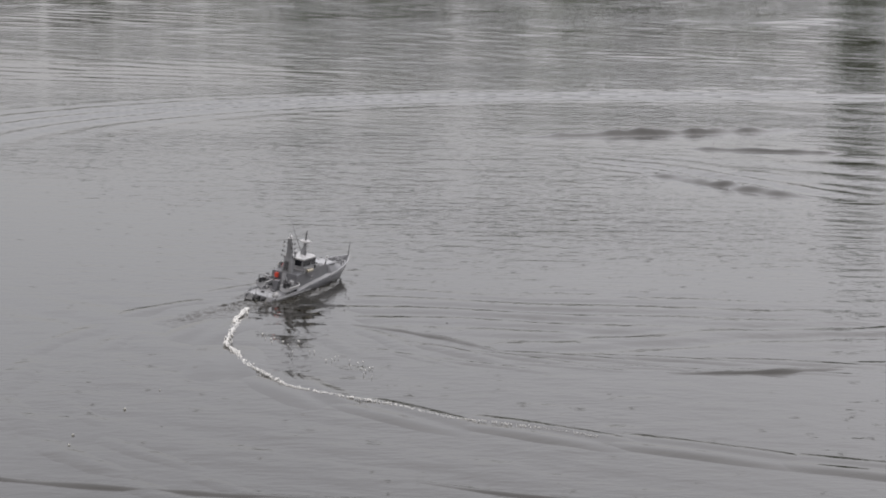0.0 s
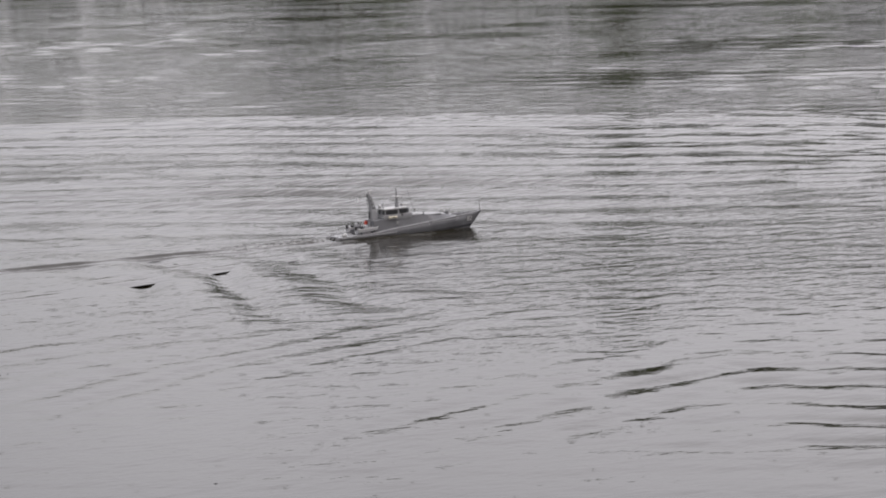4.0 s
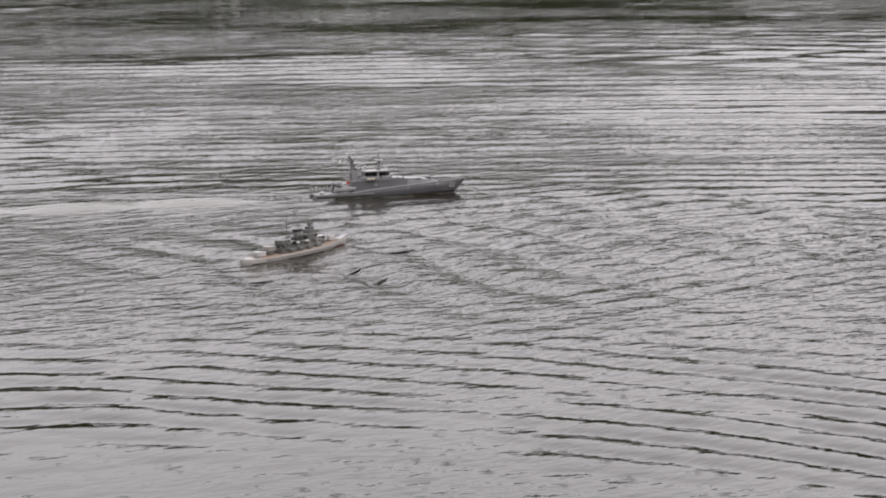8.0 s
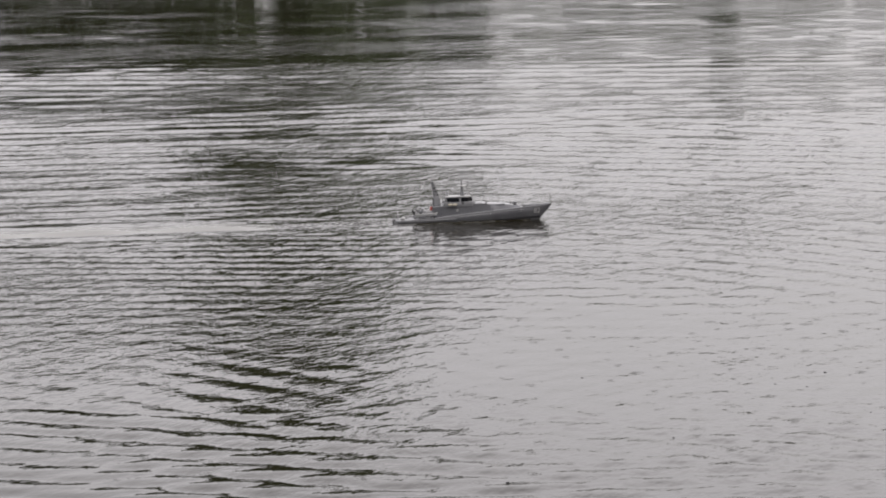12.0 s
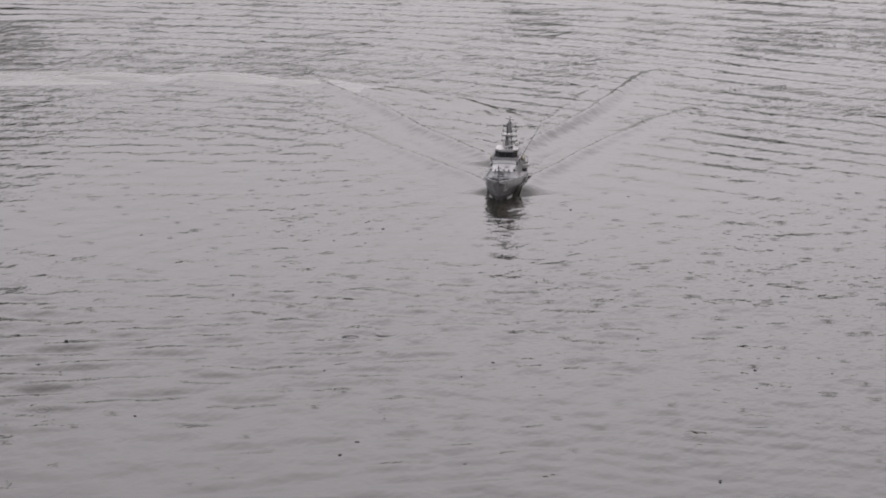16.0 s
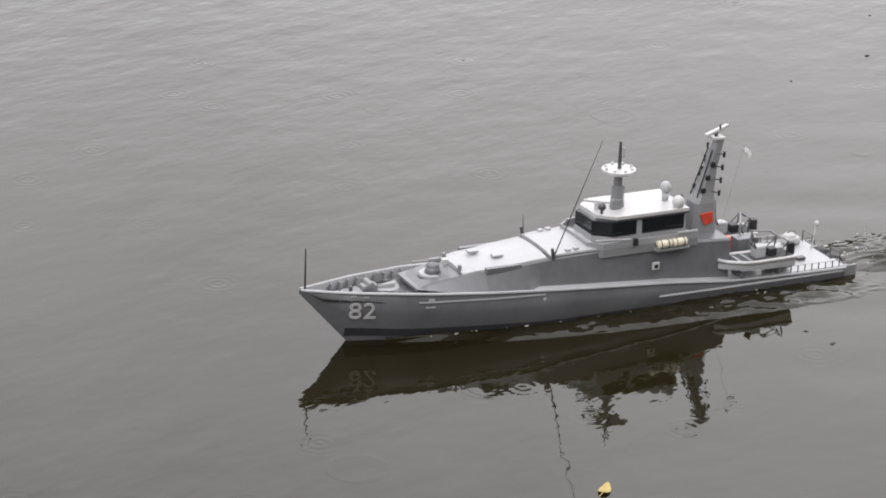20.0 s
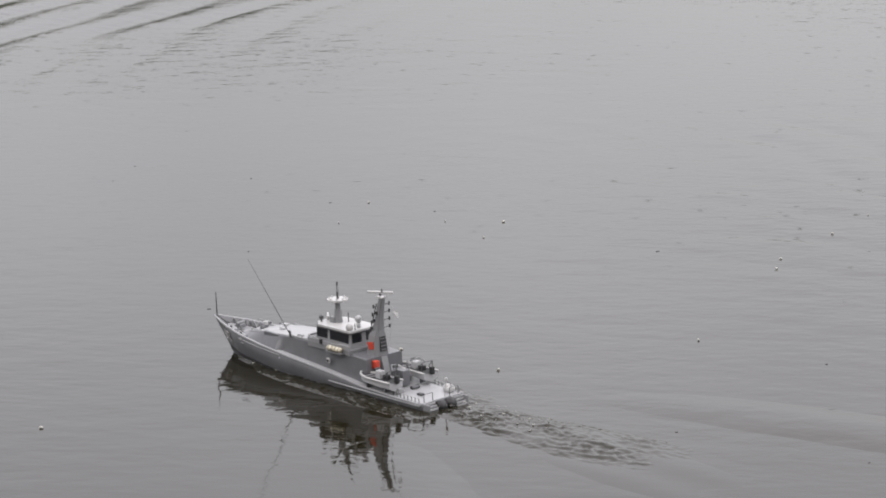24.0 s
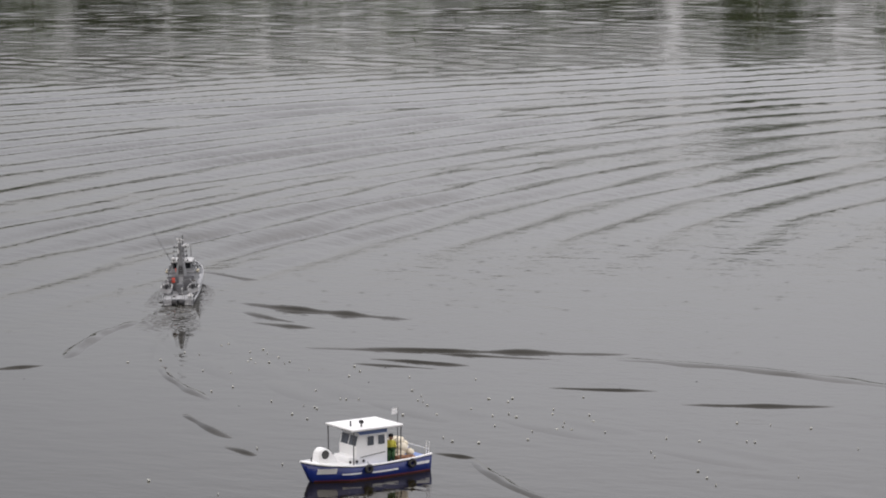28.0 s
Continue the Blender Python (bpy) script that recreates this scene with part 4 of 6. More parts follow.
    part("raft_lashing", ring(B(), P(0.034, -0.054, 0.042), 0.0135, 0.0012, 18, 5, Matrix.Rotation(radians(90), 4, 'X')), M_STEEL, raft)
    part("deck_reel", rod(B(), P(0.118, -0.018, 0.036), P(0.118, 0.006, 0.036), 0.007, 0.007, 14), M_STEEL, boat)
    part("crate", box(B(), P(0.114, 0.052, 0.040), (0.022, 0.020, 0.014), 0.002), M_PALE, boat)
    part("ensign_staff", rod(B(), P(0.012, -0.020, 0.028), P(0.004, -0.020, 0.074), 0.0014), M_WHITE, boat)
    part("stern_light", ball(B(), P(0.004, -0.020, 0.076), (0.005, 0.005, 0.006), 8, 6), M_WHITE, boat)
    return boat


patrol = patrol_boat()


# ---- the blue and white work boat ----
M_BLUE = material("royal_blue", (0.006, 0.018, 0.13), 0.3, grain=80, vary=0.1, bump=0.04)
M_BLUE_PALE = material("pale_blue_deck", (0.16, 0.24, 0.50), 0.5, grain=80, vary=0.1)
M_RED_DULL = material("red_bottom", (0.10, 0.022, 0.022), 0.5, grain=80, vary=0.2)
M_SACK = material("cream_sacking", (0.74, 0.67, 0.54), 0.9, grain=90, vary=0.15, bump=0.6)
M_TYRE = material("tyre_rubber", (0.02, 0.02, 0.022), 0.7, grain=120, vary=0.2)
M_WOOD = material("varnished_wood", (0.26, 0.12, 0.06), 0.5, grain=60, vary=0.25)
M_FIG = material("figure_clothes", (0.04, 0.10, 0.03), 0.8, grain=60, vary=0.3)


def banded(m, marks):
    """Give a material plain bands of colour by height in its thing."""
    n, l = m.node_tree.nodes, m.node_tree.links
    co, sep, ramp = n.new("ShaderNodeTexCoord"), n.new("ShaderNodeSeparateXYZ"), n.new("ShaderNodeValToRGB")
    ramp.color_ramp.interpolation = 'CONSTANT'
    for k, (at, color) in enumerate(marks):
        e = ramp.color_ramp.elements[k] if k < 2 else ramp.color_ramp.elements.new(at)
        e.position, e.color = at, (*color, 1)
    l.new(co.outputs["Generated"], sep.inputs[0])
    l.new(sep.outputs["Z"], ramp.inputs["Fac"])
    l.new(ramp.outputs["Color"], n["Principled BSDF"].inputs["Base Color"])


banded(M_FIG, ((0.0, (0.03, 0.09, 0.03)), (0.52, (0.50, 0.46, 0.06)), (0.80, (0.30, 0.17, 0.12)), (0.90, (0.02, 0.02, 0.02))))
M_NET = material("grey_mesh", (0.06, 0.06, 0.06), 0.8, grain=400, vary=0.5, bump=0.8)
M_PALEGLASS = material("pale_glass", (0.07, 0.08, 0.10), 0.1, grain=20, vary=0.3, bump=0.0)


def W_(x, y, z):
    """A place on the work boat, in metres from amidships at the waterline."""
    return Vector((x, y, z))


def work_boat():
    boat = thing("work_boat", "blue and white model work boat with a canopy", "model boat")
    bx = (-0.235, -0.15, 0.0, 0.11, 0.195, 0.240, 0.272)
    bb = (0.078, 0.088, 0.092, 0.086, 0.060, 0.030, 0.002)
    bz = (0.062, 0.056, 0.052, 0.056, 0.064, 0.070, 0.078)
    def sec(x):
        b, z = lerp(x, bx, bb), lerp(x, bx, bz)
        stem = lerp(x, (-0.235, 0.215, 0.234, 0.272), (-0.03, -0.02, 0.0, 0.070))
        bw = b * lerp(x, (-0.235, 0.11, 0.234, 0.272), (0.90, 0.86, 0.3, 0.3))
        zw = max(0.0, stem + 0.001)
        lip = min(0.006, b * 0.4)
        side = [(0, stem), (bw * 0.8, max(-0.015, stem)), (bw, zw), (b, z), (b - lip, z), (b - lip, z - 0.012 * min(1, b / 0.03))]
        return [W_(x, y, zz) for y, zz in side + [(0, z - 0.012 * min(1, b / 0.03))] + [(-y, zz) for y, zz in reversed(side[1:])]]
    part("hull", loft(B(), [sec(x) for x in np.linspace(-0.235, 0.272, 32)]), M_BLUE, boat, "royal-blue hull", True)
    def wsec(x, z, sgn, o=0.001):
        r = sec(x)
        return Vector((x, sgn * (lerp(z, (r[2].z, r[3].z), (r[2].y, r[3].y)) + o), z))
    for sgn in (1, -1):
        part("gunwale", bar_chain(B(), [sec(x)[3] if sgn > 0 else sec(x)[-3] for x in np.linspace(-0.235, 0.272, 24)], 0.004, 6), M_GLOSS, boat)
        for x0, x1, z, h in ((0.160, 0.222, 0.040, 0.010), (0.070, 0.140, 0.026, 0.003), (-0.085, 0.025, 0.024, 0.0035), (-0.225, -0.165, 0.034, 0.005)):
            bm = B()
            loft(bm, [[wsec(x, z - h, sgn, -0.001), wsec(x, z - h, sgn), wsec(x, z + h, sgn), wsec(x, z + h, sgn, -0.001)] for x in np.linspace(x0, x1, 6)])
            part("hull_stripe", bm, M_GLOSS, boat, "white painted panel on the hull")
        bm = B()
        loft(bm, [[wsec(x, 0.001, sgn, -0.002), wsec(x, 0.001, sgn, 0.0015), wsec(x, 0.0055, sgn, 0.0015), wsec(x, 0.0055, sgn, -0.002)] for x in np.linspace(-0.23, 0.228, 20)])
        part("bottom_stripe", bm, M_RED_DULL, boat, "dull red waterline")
        for x in (0.045, -0.140):
            p = wsec(x, 0.040, sgn, 0.008)
            f = part("tyre_fender", ring(B(), p, 0.012, 0.006, 16, 8, Matrix.Rotation(radians(90), 4, 'X')), M_TYRE, boat, "black tyre fender", True)
            part("fender_rope", rod(B(), p + Vector((0, -sgn * 0.003, 0.010)), p + Vector((0, -sgn * 0.010, 0.026)), 0.0012), M_BLACK, f)
    part("deck", loft(B(), [[W_(x, lerp(x, bx, bb) - 0.007, lerp(x, bx, bz) - 0.010), W_(x, -lerp(x, bx, bb) + 0.007, lerp(x, bx, bz) - 0.010), W_(x, -lerp(x, bx, bb) + 0.007, lerp(x, bx, bz) - 0.013), W_(x, lerp(x, bx, bb) - 0.007, lerp(x, bx, bz) - 0.013)] for x in np.linspace(-0.228, 0.24, 14)]), M_BLUE_PALE, boat, "pale blue deck")
    part("foredeck", loft(B(), [[W_(x, lerp(x, bx, bb) - 0.006, lerp(x, bx, bz) + 0.001), W_(x, 0, lerp(x, bx, bz) + 0.005), W_(x, -lerp(x, bx, bb) + 0.006, lerp(x, bx, bz) + 0.001), W_(x, -lerp(x, bx, bb) + 0.006, lerp(x, bx, bz) - 0.006), W_(x, lerp(x, bx, bb) - 0.006, lerp(x, bx, bz) - 0.006)] for x in np.linspace(0.085, 0.256, 8)]), M_GLOSS, boat, "white foredeck")
    # hooded winch on the bow
    bm = B()
    hood = [(x + 0.020, z) for x, z in ((0.105, 0.058), (0.112, 0.075), (0.128, 0.092), (0.145, 0.112), (0.160, 0.118), (0.178, 0.114), (0.188, 0.098), (0.190, 0.062))]
    loft(bm, [[(x, y, z) for x, z in hood] for y in (-0.026, 0.020)])
    bmesh.ops.bevel(bm, geom=list(bm.edges), offset=0.004, segments=2, affect='EDGES')
    h = part("winch_hood", bm, M_GLOSS, boat, "white rounded hood on the foredeck")
    part("hood_mouth", rod(B(), (0.184, 0.018, 0.096), (0.184, 0.0235, 0.096), 0.0165, 0.0165, 22), M_NET, h, "dark round mouth of the hood")
    part("hood_rim", ring(B(), (0.184, 0.022, 0.096), 0.0175, 0.0025, 22, 6, Matrix.Rotation(radians(90), 4, 'X')), M_GLOSS, h)
    part("anchor_post", rod(B(), (0.228, 0, 0.068), (0.228, 0, 0.088), 0.003), M_STEEL, boat)
    part("fore_locker", box(B(), (0.085, 0.0, 0.066), (0.038, 0.105, 0.030), 0.006), M_GLOSS, boat)
    for k in range(3):
        part("deck_fitting", ball(B(), (0.105 - 0.026 * k, 0.063 + 0.004 * k, 0.066), (0.005, 0.005, 0.006), 8, 6), M_BLACK, boat)
    # cabin
    low = [(-0.055, 0.058), (-0.055, -0.058), (0.075, -0.058), (0.075, 0.058)]
    up_ = [(-0.055, 0.055), (-0.055, -0.055), (0.060, -0.055), (0.060, 0.055)]
    cabin = part("cabin", loft(B(), [[(x, y, 0.042) for x, y in low], [(x, y, 0.112) for x, y in low], [(x, y, 0.168) for x, y in up_]]), M_GLOSS, boat, "white cabin with square windows")
    part("cabin_top_band", loft(B(), [[(x * 1.0 + (0.001 if x > 0 else -0.001), y * 1.03, 0.158) for x, y in up_], [(x + (0.001 if x > 0 else -0.001), y * 1.03, 0.175) for x, y in up_]]), M_BLUE_PALE, boat, "pale blue cabin band")
    for sgn in (1, -1):
        for x0 in (0.016, -0.030):
            w = part("window", box(B(), (x0, sgn * 0.0575, 0.134), (0.034, 0.004, 0.040), 0.002), M_GLOSS, cabin)
            part("pane", box(B(), (x0, sgn * 0.0590, 0.134), (0.027, 0.004, 0.034), 0.003), M_PALEGLASS, w)
        part("cabin_rail", bar_chain(B(), [(0.060, sgn * 0.061, 0.078), (-0.045, sgn * 0.061, 0.088)], 0.0012), M_STEEL, cabin)
        part("wind_screen", box(B(), (0.0695, sgn * 0.027, 0.136), (0.003, 0.046, 0.036), 0.001, Matrix.Rotation(radians(-15), 4, 'Y')), M_PALEGLASS, cabin)
        part("cabin_door", box(B(), (-0.0555, sgn * 0.027, 0.105), (0.003, 0.036, 0.100), 0.001), M_WOOD, cabin)
    # canopy
    can = part("canopy", box(B(), (0.004, 0, 0.1835), (0.214, 0.186, 0.007), 0.002), M_GLOSS, boat, "flat white canopy roof")
    part("canopy_edge", box(B(), (0.004, 0, 0.1795), (0.210, 0.182, 0.004)), M_DECK, can)
    for x in (0.104, -0.096):
        for sgn in (1, -1):
            part("canopy_post", rod(B(), (x, sgn * 0.084, lerp(x, bx, bz) - 0.004), (x, sgn * 0.087, 0.181), 0.0022), M_STEEL, boat)
    part("lamp", rod(box(B(), (0.050, 0.052, 0.205), (0.012, 0.016, 0.012), 0.003), (0.050, 0.052, 0.186), (0.050, 0.052, 0.202), 0.003), M_BLACK, boat, "black lamp on the canopy")
    part("lamp", rod(B(), (0.075, 0.020, 0.186), (0.075, 0.020, 0.206), 0.003), M_BLACK, boat)
    part("flag_staff", rod(B(), (-0.098, 0.060, 0.05), (-0.100, 0.060, 0.245), 0.0013), M_STEEL, boat)
    bm = B()
    loft(bm, [[(-0.100 + 0.024 * u, 0.060 + 0.004 * math.sin(4 * u), 0.245 - 0.022 * v - 0.004 * u) for v in (0, 0.5, 1)] for u in (0, 0.33, 0.66, 1)], closed=False)
    bmesh.ops.solidify(bm, geom=bm.faces, thickness=0.0008)
    part("flag", bm, M_GLOSS, boat, "small white flag")
    # aft deck load
    bm = B()
    rng = random.Random(3)
    for k in range(22):
        ball(bm, (-0.138 + rng.uniform(-0.035, 0.030), rng.uniform(-0.045, 0.040), 0.060 + 0.050 * rng.random() ** 1.5), (rng.uniform(0.012, 0.026), rng.uniform(0.012, 0.022), rng.uniform(0.010, 0.018)), 9, 7)
    part("sack_heap", bm, M_SACK, boat, "cream sacks heaped on deck", True)
    part("coil", ring(B(), (-0.150, 0.060, 0.056), 0.016, 0.006, 16, 6), M_WOOD, boat)
    part("crate", box(B(), (-0.110, 0.062, 0.055), (0.034, 0.024, 0.022), 0.002), M_WOOD, boat)
    for dy in (0.050, 0.066):
        part("stern_pole", rod(B(), (-0.228, dy, 0.05), (-0.231, dy, 0.104), 0.0018), M_GLOSS, boat)
    part("stern_rail", bar_chain(B(), [(-0.228, 0.070, 0.06), (-0.228, 0.070, 0.078), (-0.228, -0.070, 0.078), (-0.228, -0.070, 0.06)], 0.0014), M_GLOSS, boat)
    return boat


def deckhand_doll():
    """A standing doll in one plain mesh."""
    bm = B()
    for sgn in (1, -1):
        rod(bm, (0, sgn * 0.008, 0.0), (0, sgn * 0.007, 0.044), 0.0062, 0.0075, 8)
        rod(bm, (0, sgn * 0.013, 0.072), (0.012, sgn * 0.016, 0.048), 0.0045, 0.004, 8)
    rod(bm, (0, 0, 0.042), (0, 0, 0.076), 0.012, 0.013, 10)
    ball(bm, (0, 0, 0.088), (0.0085, 0.0085, 0.0105), 10, 8)
    rod(bm, (0, 0, 0.092), (0, 0, 0.100), 0.0095, 0.0075, 10)
    ob = part("doll", bm, M_FIG, None, "", True)
    return tagged(ob, "small standing doll in green and yellow", "doll")


WORK_AT = Matrix.Translation((-4.695, 8.617, 0.0)) @ Matrix.Rotation(radians(241), 4, 'Z') @ Matrix.Scale(1.03, 4)
work = work_boat()
work.matrix_basis = WORK_AT
doll = deckhand_doll()
doll.matrix_basis = WORK_AT @ Matrix.Translation((-0.080, 0.045, 0.046)) @ Matrix.Rotation(radians(60), 4, 'Z')


# ---- the old battleship ----
M_OLD = material("pale_hull_grey", (0.27, 0.262, 0.245), 0.5, grain=60, vary=0.08, stain=0.3, stain_color=(0.22, 0.20, 0.17))
M_TEAK = material("teak_deck", (0.27, 0.19, 0.14), 0.6, grain=200, vary=0.2)
M_OLDDK = material("dark_grey_works", (0.10, 0.105, 0.105), 0.5, grain=80, vary=0.25)
M_OLDMID = material("mid_grey_works", (0.115, 0.118, 0.110), 0.5, grain=80, vary=0.2)
BL = 1.18


def S(x, y, z):
    """A place on the ship, as fractions of her length."""
    return Vector(((x - 0.5) * BL, y * BL, (z if z < 0.06 else 0.06 + (z - 0.06) * 0.86) * BL))


def battleship():
    ship = thing("battleship", "pale grey model battleship with a tan deck", "model boat")
    bx = (0.0, 0.06, 0.2, 0.5, 0.75, 0.9, 0.97, 1.0)
    bb = (0.030, 0.052, 0.068, 0.074, 0.062, 0.034, 0.012, 0.002)
    bz = (0.030, 0.028, 0.028, 0.030, 0.036, 0.046, 0.053, 0.057)
    def sec(x):
        b, z = lerp(x, bx, bb), lerp(x, bx, bz)
        stem = lerp(x, (0, 0.95, 0.975, 1.0), (-0.02, -0.02, 0.0, 0.05))
        bw = b * lerp(x, (0, 0.2, 0.7, 0.97, 1), (0.8, 0.95, 0.9, 0.3, 0.3))
        side = [(0, stem), (bw, max(-0.012, stem)), (bw, max(0.001, stem)), (b, z)]
        return [S(x, y, zz) for y, zz in side + [(0, z + 0.001)] + [(-y, zz) for y, zz in reversed(side[1:])]]
    part("hull", loft(B(), [sec(x) for x in np.linspace(0, 1, 40)]), M_OLD, ship, "pale grey hull", True)
    def dk(x):
        b, z = lerp(x, bx, bb) - 0.003, lerp(x, bx, bz) + 0.0015
        return [S(x, b, z), S(x, -b, z), S(x, -b, z - 0.003), S(x, b, z - 0.003)]
    part("main_deck", loft(B(), [dk(x) for x in np.linspace(0.10, 0.86, 20)]), M_TEAK, ship, "tan planked deck")
    part("quarter_deck", loft(B(), [dk(x) for x in np.linspace(0.006, 0.098, 5)]), M_WHITE, ship, "white stern deck")
    part("bow_deck", loft(B(), [dk(x) for x in np.linspace(0.862, 0.985, 6)]), M_DECK, ship, "pale bow deck")
    for sgn in (1, -1):
        bm = B()
        def out(x, z, o):
            r = sec(x)
            return Vector((r[2].x, sgn * (lerp(z * BL, (r[2].z, r[3].z), (r[2].y, r[3].y)) + o), z * BL))
        loft(bm, [[out(x, 0.0015, -0.002), out(x, 0.0015, 0.0015), out(x, 0.006, 0.0015), out(x, 0.006, -0.002)] for x in np.linspace(0.02, 0.74, 18)])
        part("bottom_stripe", bm, M_ANTI, ship, "dark waterline")
        bm = B()
        loft(bm, [[out(x, 0.0015, -0.002), out(x, 0.0015, 0.0015), out(x, z, 0.0015), out(x, z, -0.002)] for x, z in ((0.742, 0.006), (0.80, 0.009), (0.86, 0.012), (0.91, 0.012), (0.95, 0.010))])
        part("bow_stripe", bm, M_RED_DULL, ship, "dull red bottom showing at the bow")
        part("armour_belt", bar_chain(B(), [out(x, 0.020, 0.001) for x in np.linspace(0.12, 0.82, 14)], 0.003, 6), M_OLD, ship)
        for k in range(4):
            x = 0.36 + 0.085 * k
            t = part("side_turret", box(B(), S(x, sgn * 0.052, 0.041), (0.040, 0.030, 0.022), 0.005), M_OLDMID, ship)
            part("side_gun", rod(B(), S(x + 0.01, sgn * 0.056, 0.043), S(x + 0.045, sgn * 0.062, 0.046), 0.002), M_OLDDK, t)
    def turret(x, z, fore, top):
        t = part("gun_turret", slab(B(), [(S(x - 0.030, 0, 0).x, -0.026), (S(x - 0.022, 0, 0).x, -0.036), (S(x + 0.026, 0, 0).x, -0.026), (S(x + 0.032, 0, 0).x, -0.012), (S(x + 0.032, 0, 0).x, 0.012), (S(x + 0.026, 0, 0).x, 0.026), (S(x - 0.022, 0, 0).x, 0.036), (S(x - 0.030, 0, 0).x, 0.026)] if fore else [(S(x + 0.030, 0, 0).x, -0.026), (S(x + 0.022, 0, 0).x, -0.036), (S(x - 0.026, 0, 0).x, -0.026), (S(x - 0.032, 0, 0).x, -0.012), (S(x - 0.032, 0, 0).x, 0.012), (S(x - 0.026, 0, 0).x, 0.026), (S(x + 0.022, 0, 0).x, 0.036), (S(x + 0.030, 0, 0).x, 0.026)], z * BL, (z + 0.022) * BL, "z"), top, ship, "pale gun turret")
        s = 1 if fore else -1
        for dy in (-0.010, 0.010):
            part("gun_barrel", rod(B(), S(x + s * 0.028, dy, z + 0.011), S(x + s * 0.092, dy, z + 0.015), 0.0042, 0.003), M_OLDMID, t)
        part("barbette", rod(B(), S(x, 0, z - 0.018), S(x, 0, z + 0.001), 0.030, 0.030, 18), M_OLDMID, t)
    turret(0.135, 0.034, False, M_WHITE)
    turret(0.225, 0.052, False, M_OLD)
    turret(0.735, 0.054, True, M_WHITE)
    turret(0.815, 0.044, True, M_WHITE)
    # stacked works amidships
    for x, y, z, sx, sy, sz, m in ((0.48, 0, 0.042, 0.46, 0.105, 0.030, M_OLDMID), (0.50, 0, 0.066, 0.34, 0.082, 0.026, M_OLDMID), (0.60, 0, 0.092, 0.120, 0.060, 0.034, M_OLDMID), (0.615, 0, 0.118, 0.070, 0.044, 0.030, M_OLDMID), (0.36, 0, 0.086, 0.100, 0.056, 0.026, M_OLDMID), (0.62, 0, 0.140, 0.052, 0.036, 0.020, M_OLDDK)):
        part("deck_block", box(B(), S(x, y, z), (sx, sy, sz), 0.004), m, ship)
    part("tower_mast", rod(rod(B(), S(0.622, 0, 0.13), S(0.622, 0, 0.168), 0.016, 0.012, 12), S(0.622, 0, 0.165), S(0.622, 0, 0.190), 0.004, 0.002), M_OLDMID, ship)
    part("range_finder", box(B(), S(0.622, 0, 0.168), (0.012, 0.052, 0.010), 0.002), M_OLDDK, ship)
    fun = part("funnel", loft(B(), [[S(0.515 + 0.034 * math.cos(a) - 0.01 * u, 0.020 * math.sin(a), 0.075 + 0.060 * u) for a in (2 * math.pi * j / 16 for j in range(16))] for u in (0, 0.5, 1)]), M_OLDMID, ship, "grey funnel with a black cap", True)
    part("funnel_cap", loft(B(), [[S(0.505 + 0.037 * math.cos(a), 0.022 * math.sin(a), 0.133 + 0.014 * u) for a in (2 * math.pi * j / 16 for j in range(16))] for u in (0, 1)]), M_BLACK, fun)
    part("main_mast", rod(B(), S(0.400, 0, 0.090), S(0.398, 0, 0.262), 0.0030, 0.0016), M_OLDDK, ship)
    part("mast_yard", rod(B(), S(0.399, -0.03, 0.175), S(0.399, 0.03, 0.175), 0.0014), M_OLDDK, ship)
    part("fore_pole", rod(B(), S(0.655, 0, 0.13), S(0.655, 0, 0.200), 0.0016), M_OLDDK, ship)
    rng = random.Random(11)
    for k in range(70):
        x, sgn = rng.uniform(0.27, 0.70), rng.choice((1, -1))
        s = rng.uniform(0.006, 0.020)
        part("deck_fitting", box(B(), S(x, sgn * rng.uniform(0.022, 0.050), 0.050 + 0.014 * rng.random() + (0.026, 0.0, 0.012, 0.040)[k % 4] * (1 if 0.42 < x < 0.66 else 0.5)), (s, s * 0.8, s * 0.9), 0.002), (M_OLDDK, M_OLDMID, M_OLD, M_BLACK)[k % 4], ship)
    for sgn in (1, -1):
        for x in (0.44, 0.53):
            part("ships_boat", ball(B(), S(x, sgn * 0.040, 0.074), (0.026, 0.009, 0.008), 10, 6), M_WHITE, ship, "white ship's boat", True)
        part("crane", bar_chain(B(), [S(0.47, sgn * 0.030, 0.07), S(0.47, sgn * 0.030, 0.105), S(0.50, sgn * 0.046, 0.112)], 0.0018), M_OLDDK, ship)
        for k in range(8):
            x = 0.04 + 0.012 * k + (0.72 if k > 3 else 0)
            part("bollard", rod(B(), S(x, sgn * (lerp(x, bx, bb) - 0.008), lerp(x, bx, bz)), S(x, sgn * (lerp(x, bx, bb) - 0.008), lerp(x, bx, bz) + 0.006), 0.002, 0.002, 6), M_OLDDK, ship)
    return ship


old_ship = battleship()
OLD_ROWS = [(0, 4.55, 10.75, -6), (2, 6.25, 10.57, -6), (4.5, 8.50, 10.44, -3), (5.5, 9.30, 10.42, 0), (6.5, 10.20, 10.58, 5), (7, 10.96, 10.97, 7), (8, 11.94, 11.35, 11), (9, 13.12, 11.91, 28), (10, 13.75, 12.85, 60), (12, 14.10, 15.0, 88), (15, 14.3, 18.2, 84), (20, 15.0, 23.4, 80), (28, 16.4, 31.5, 80)]


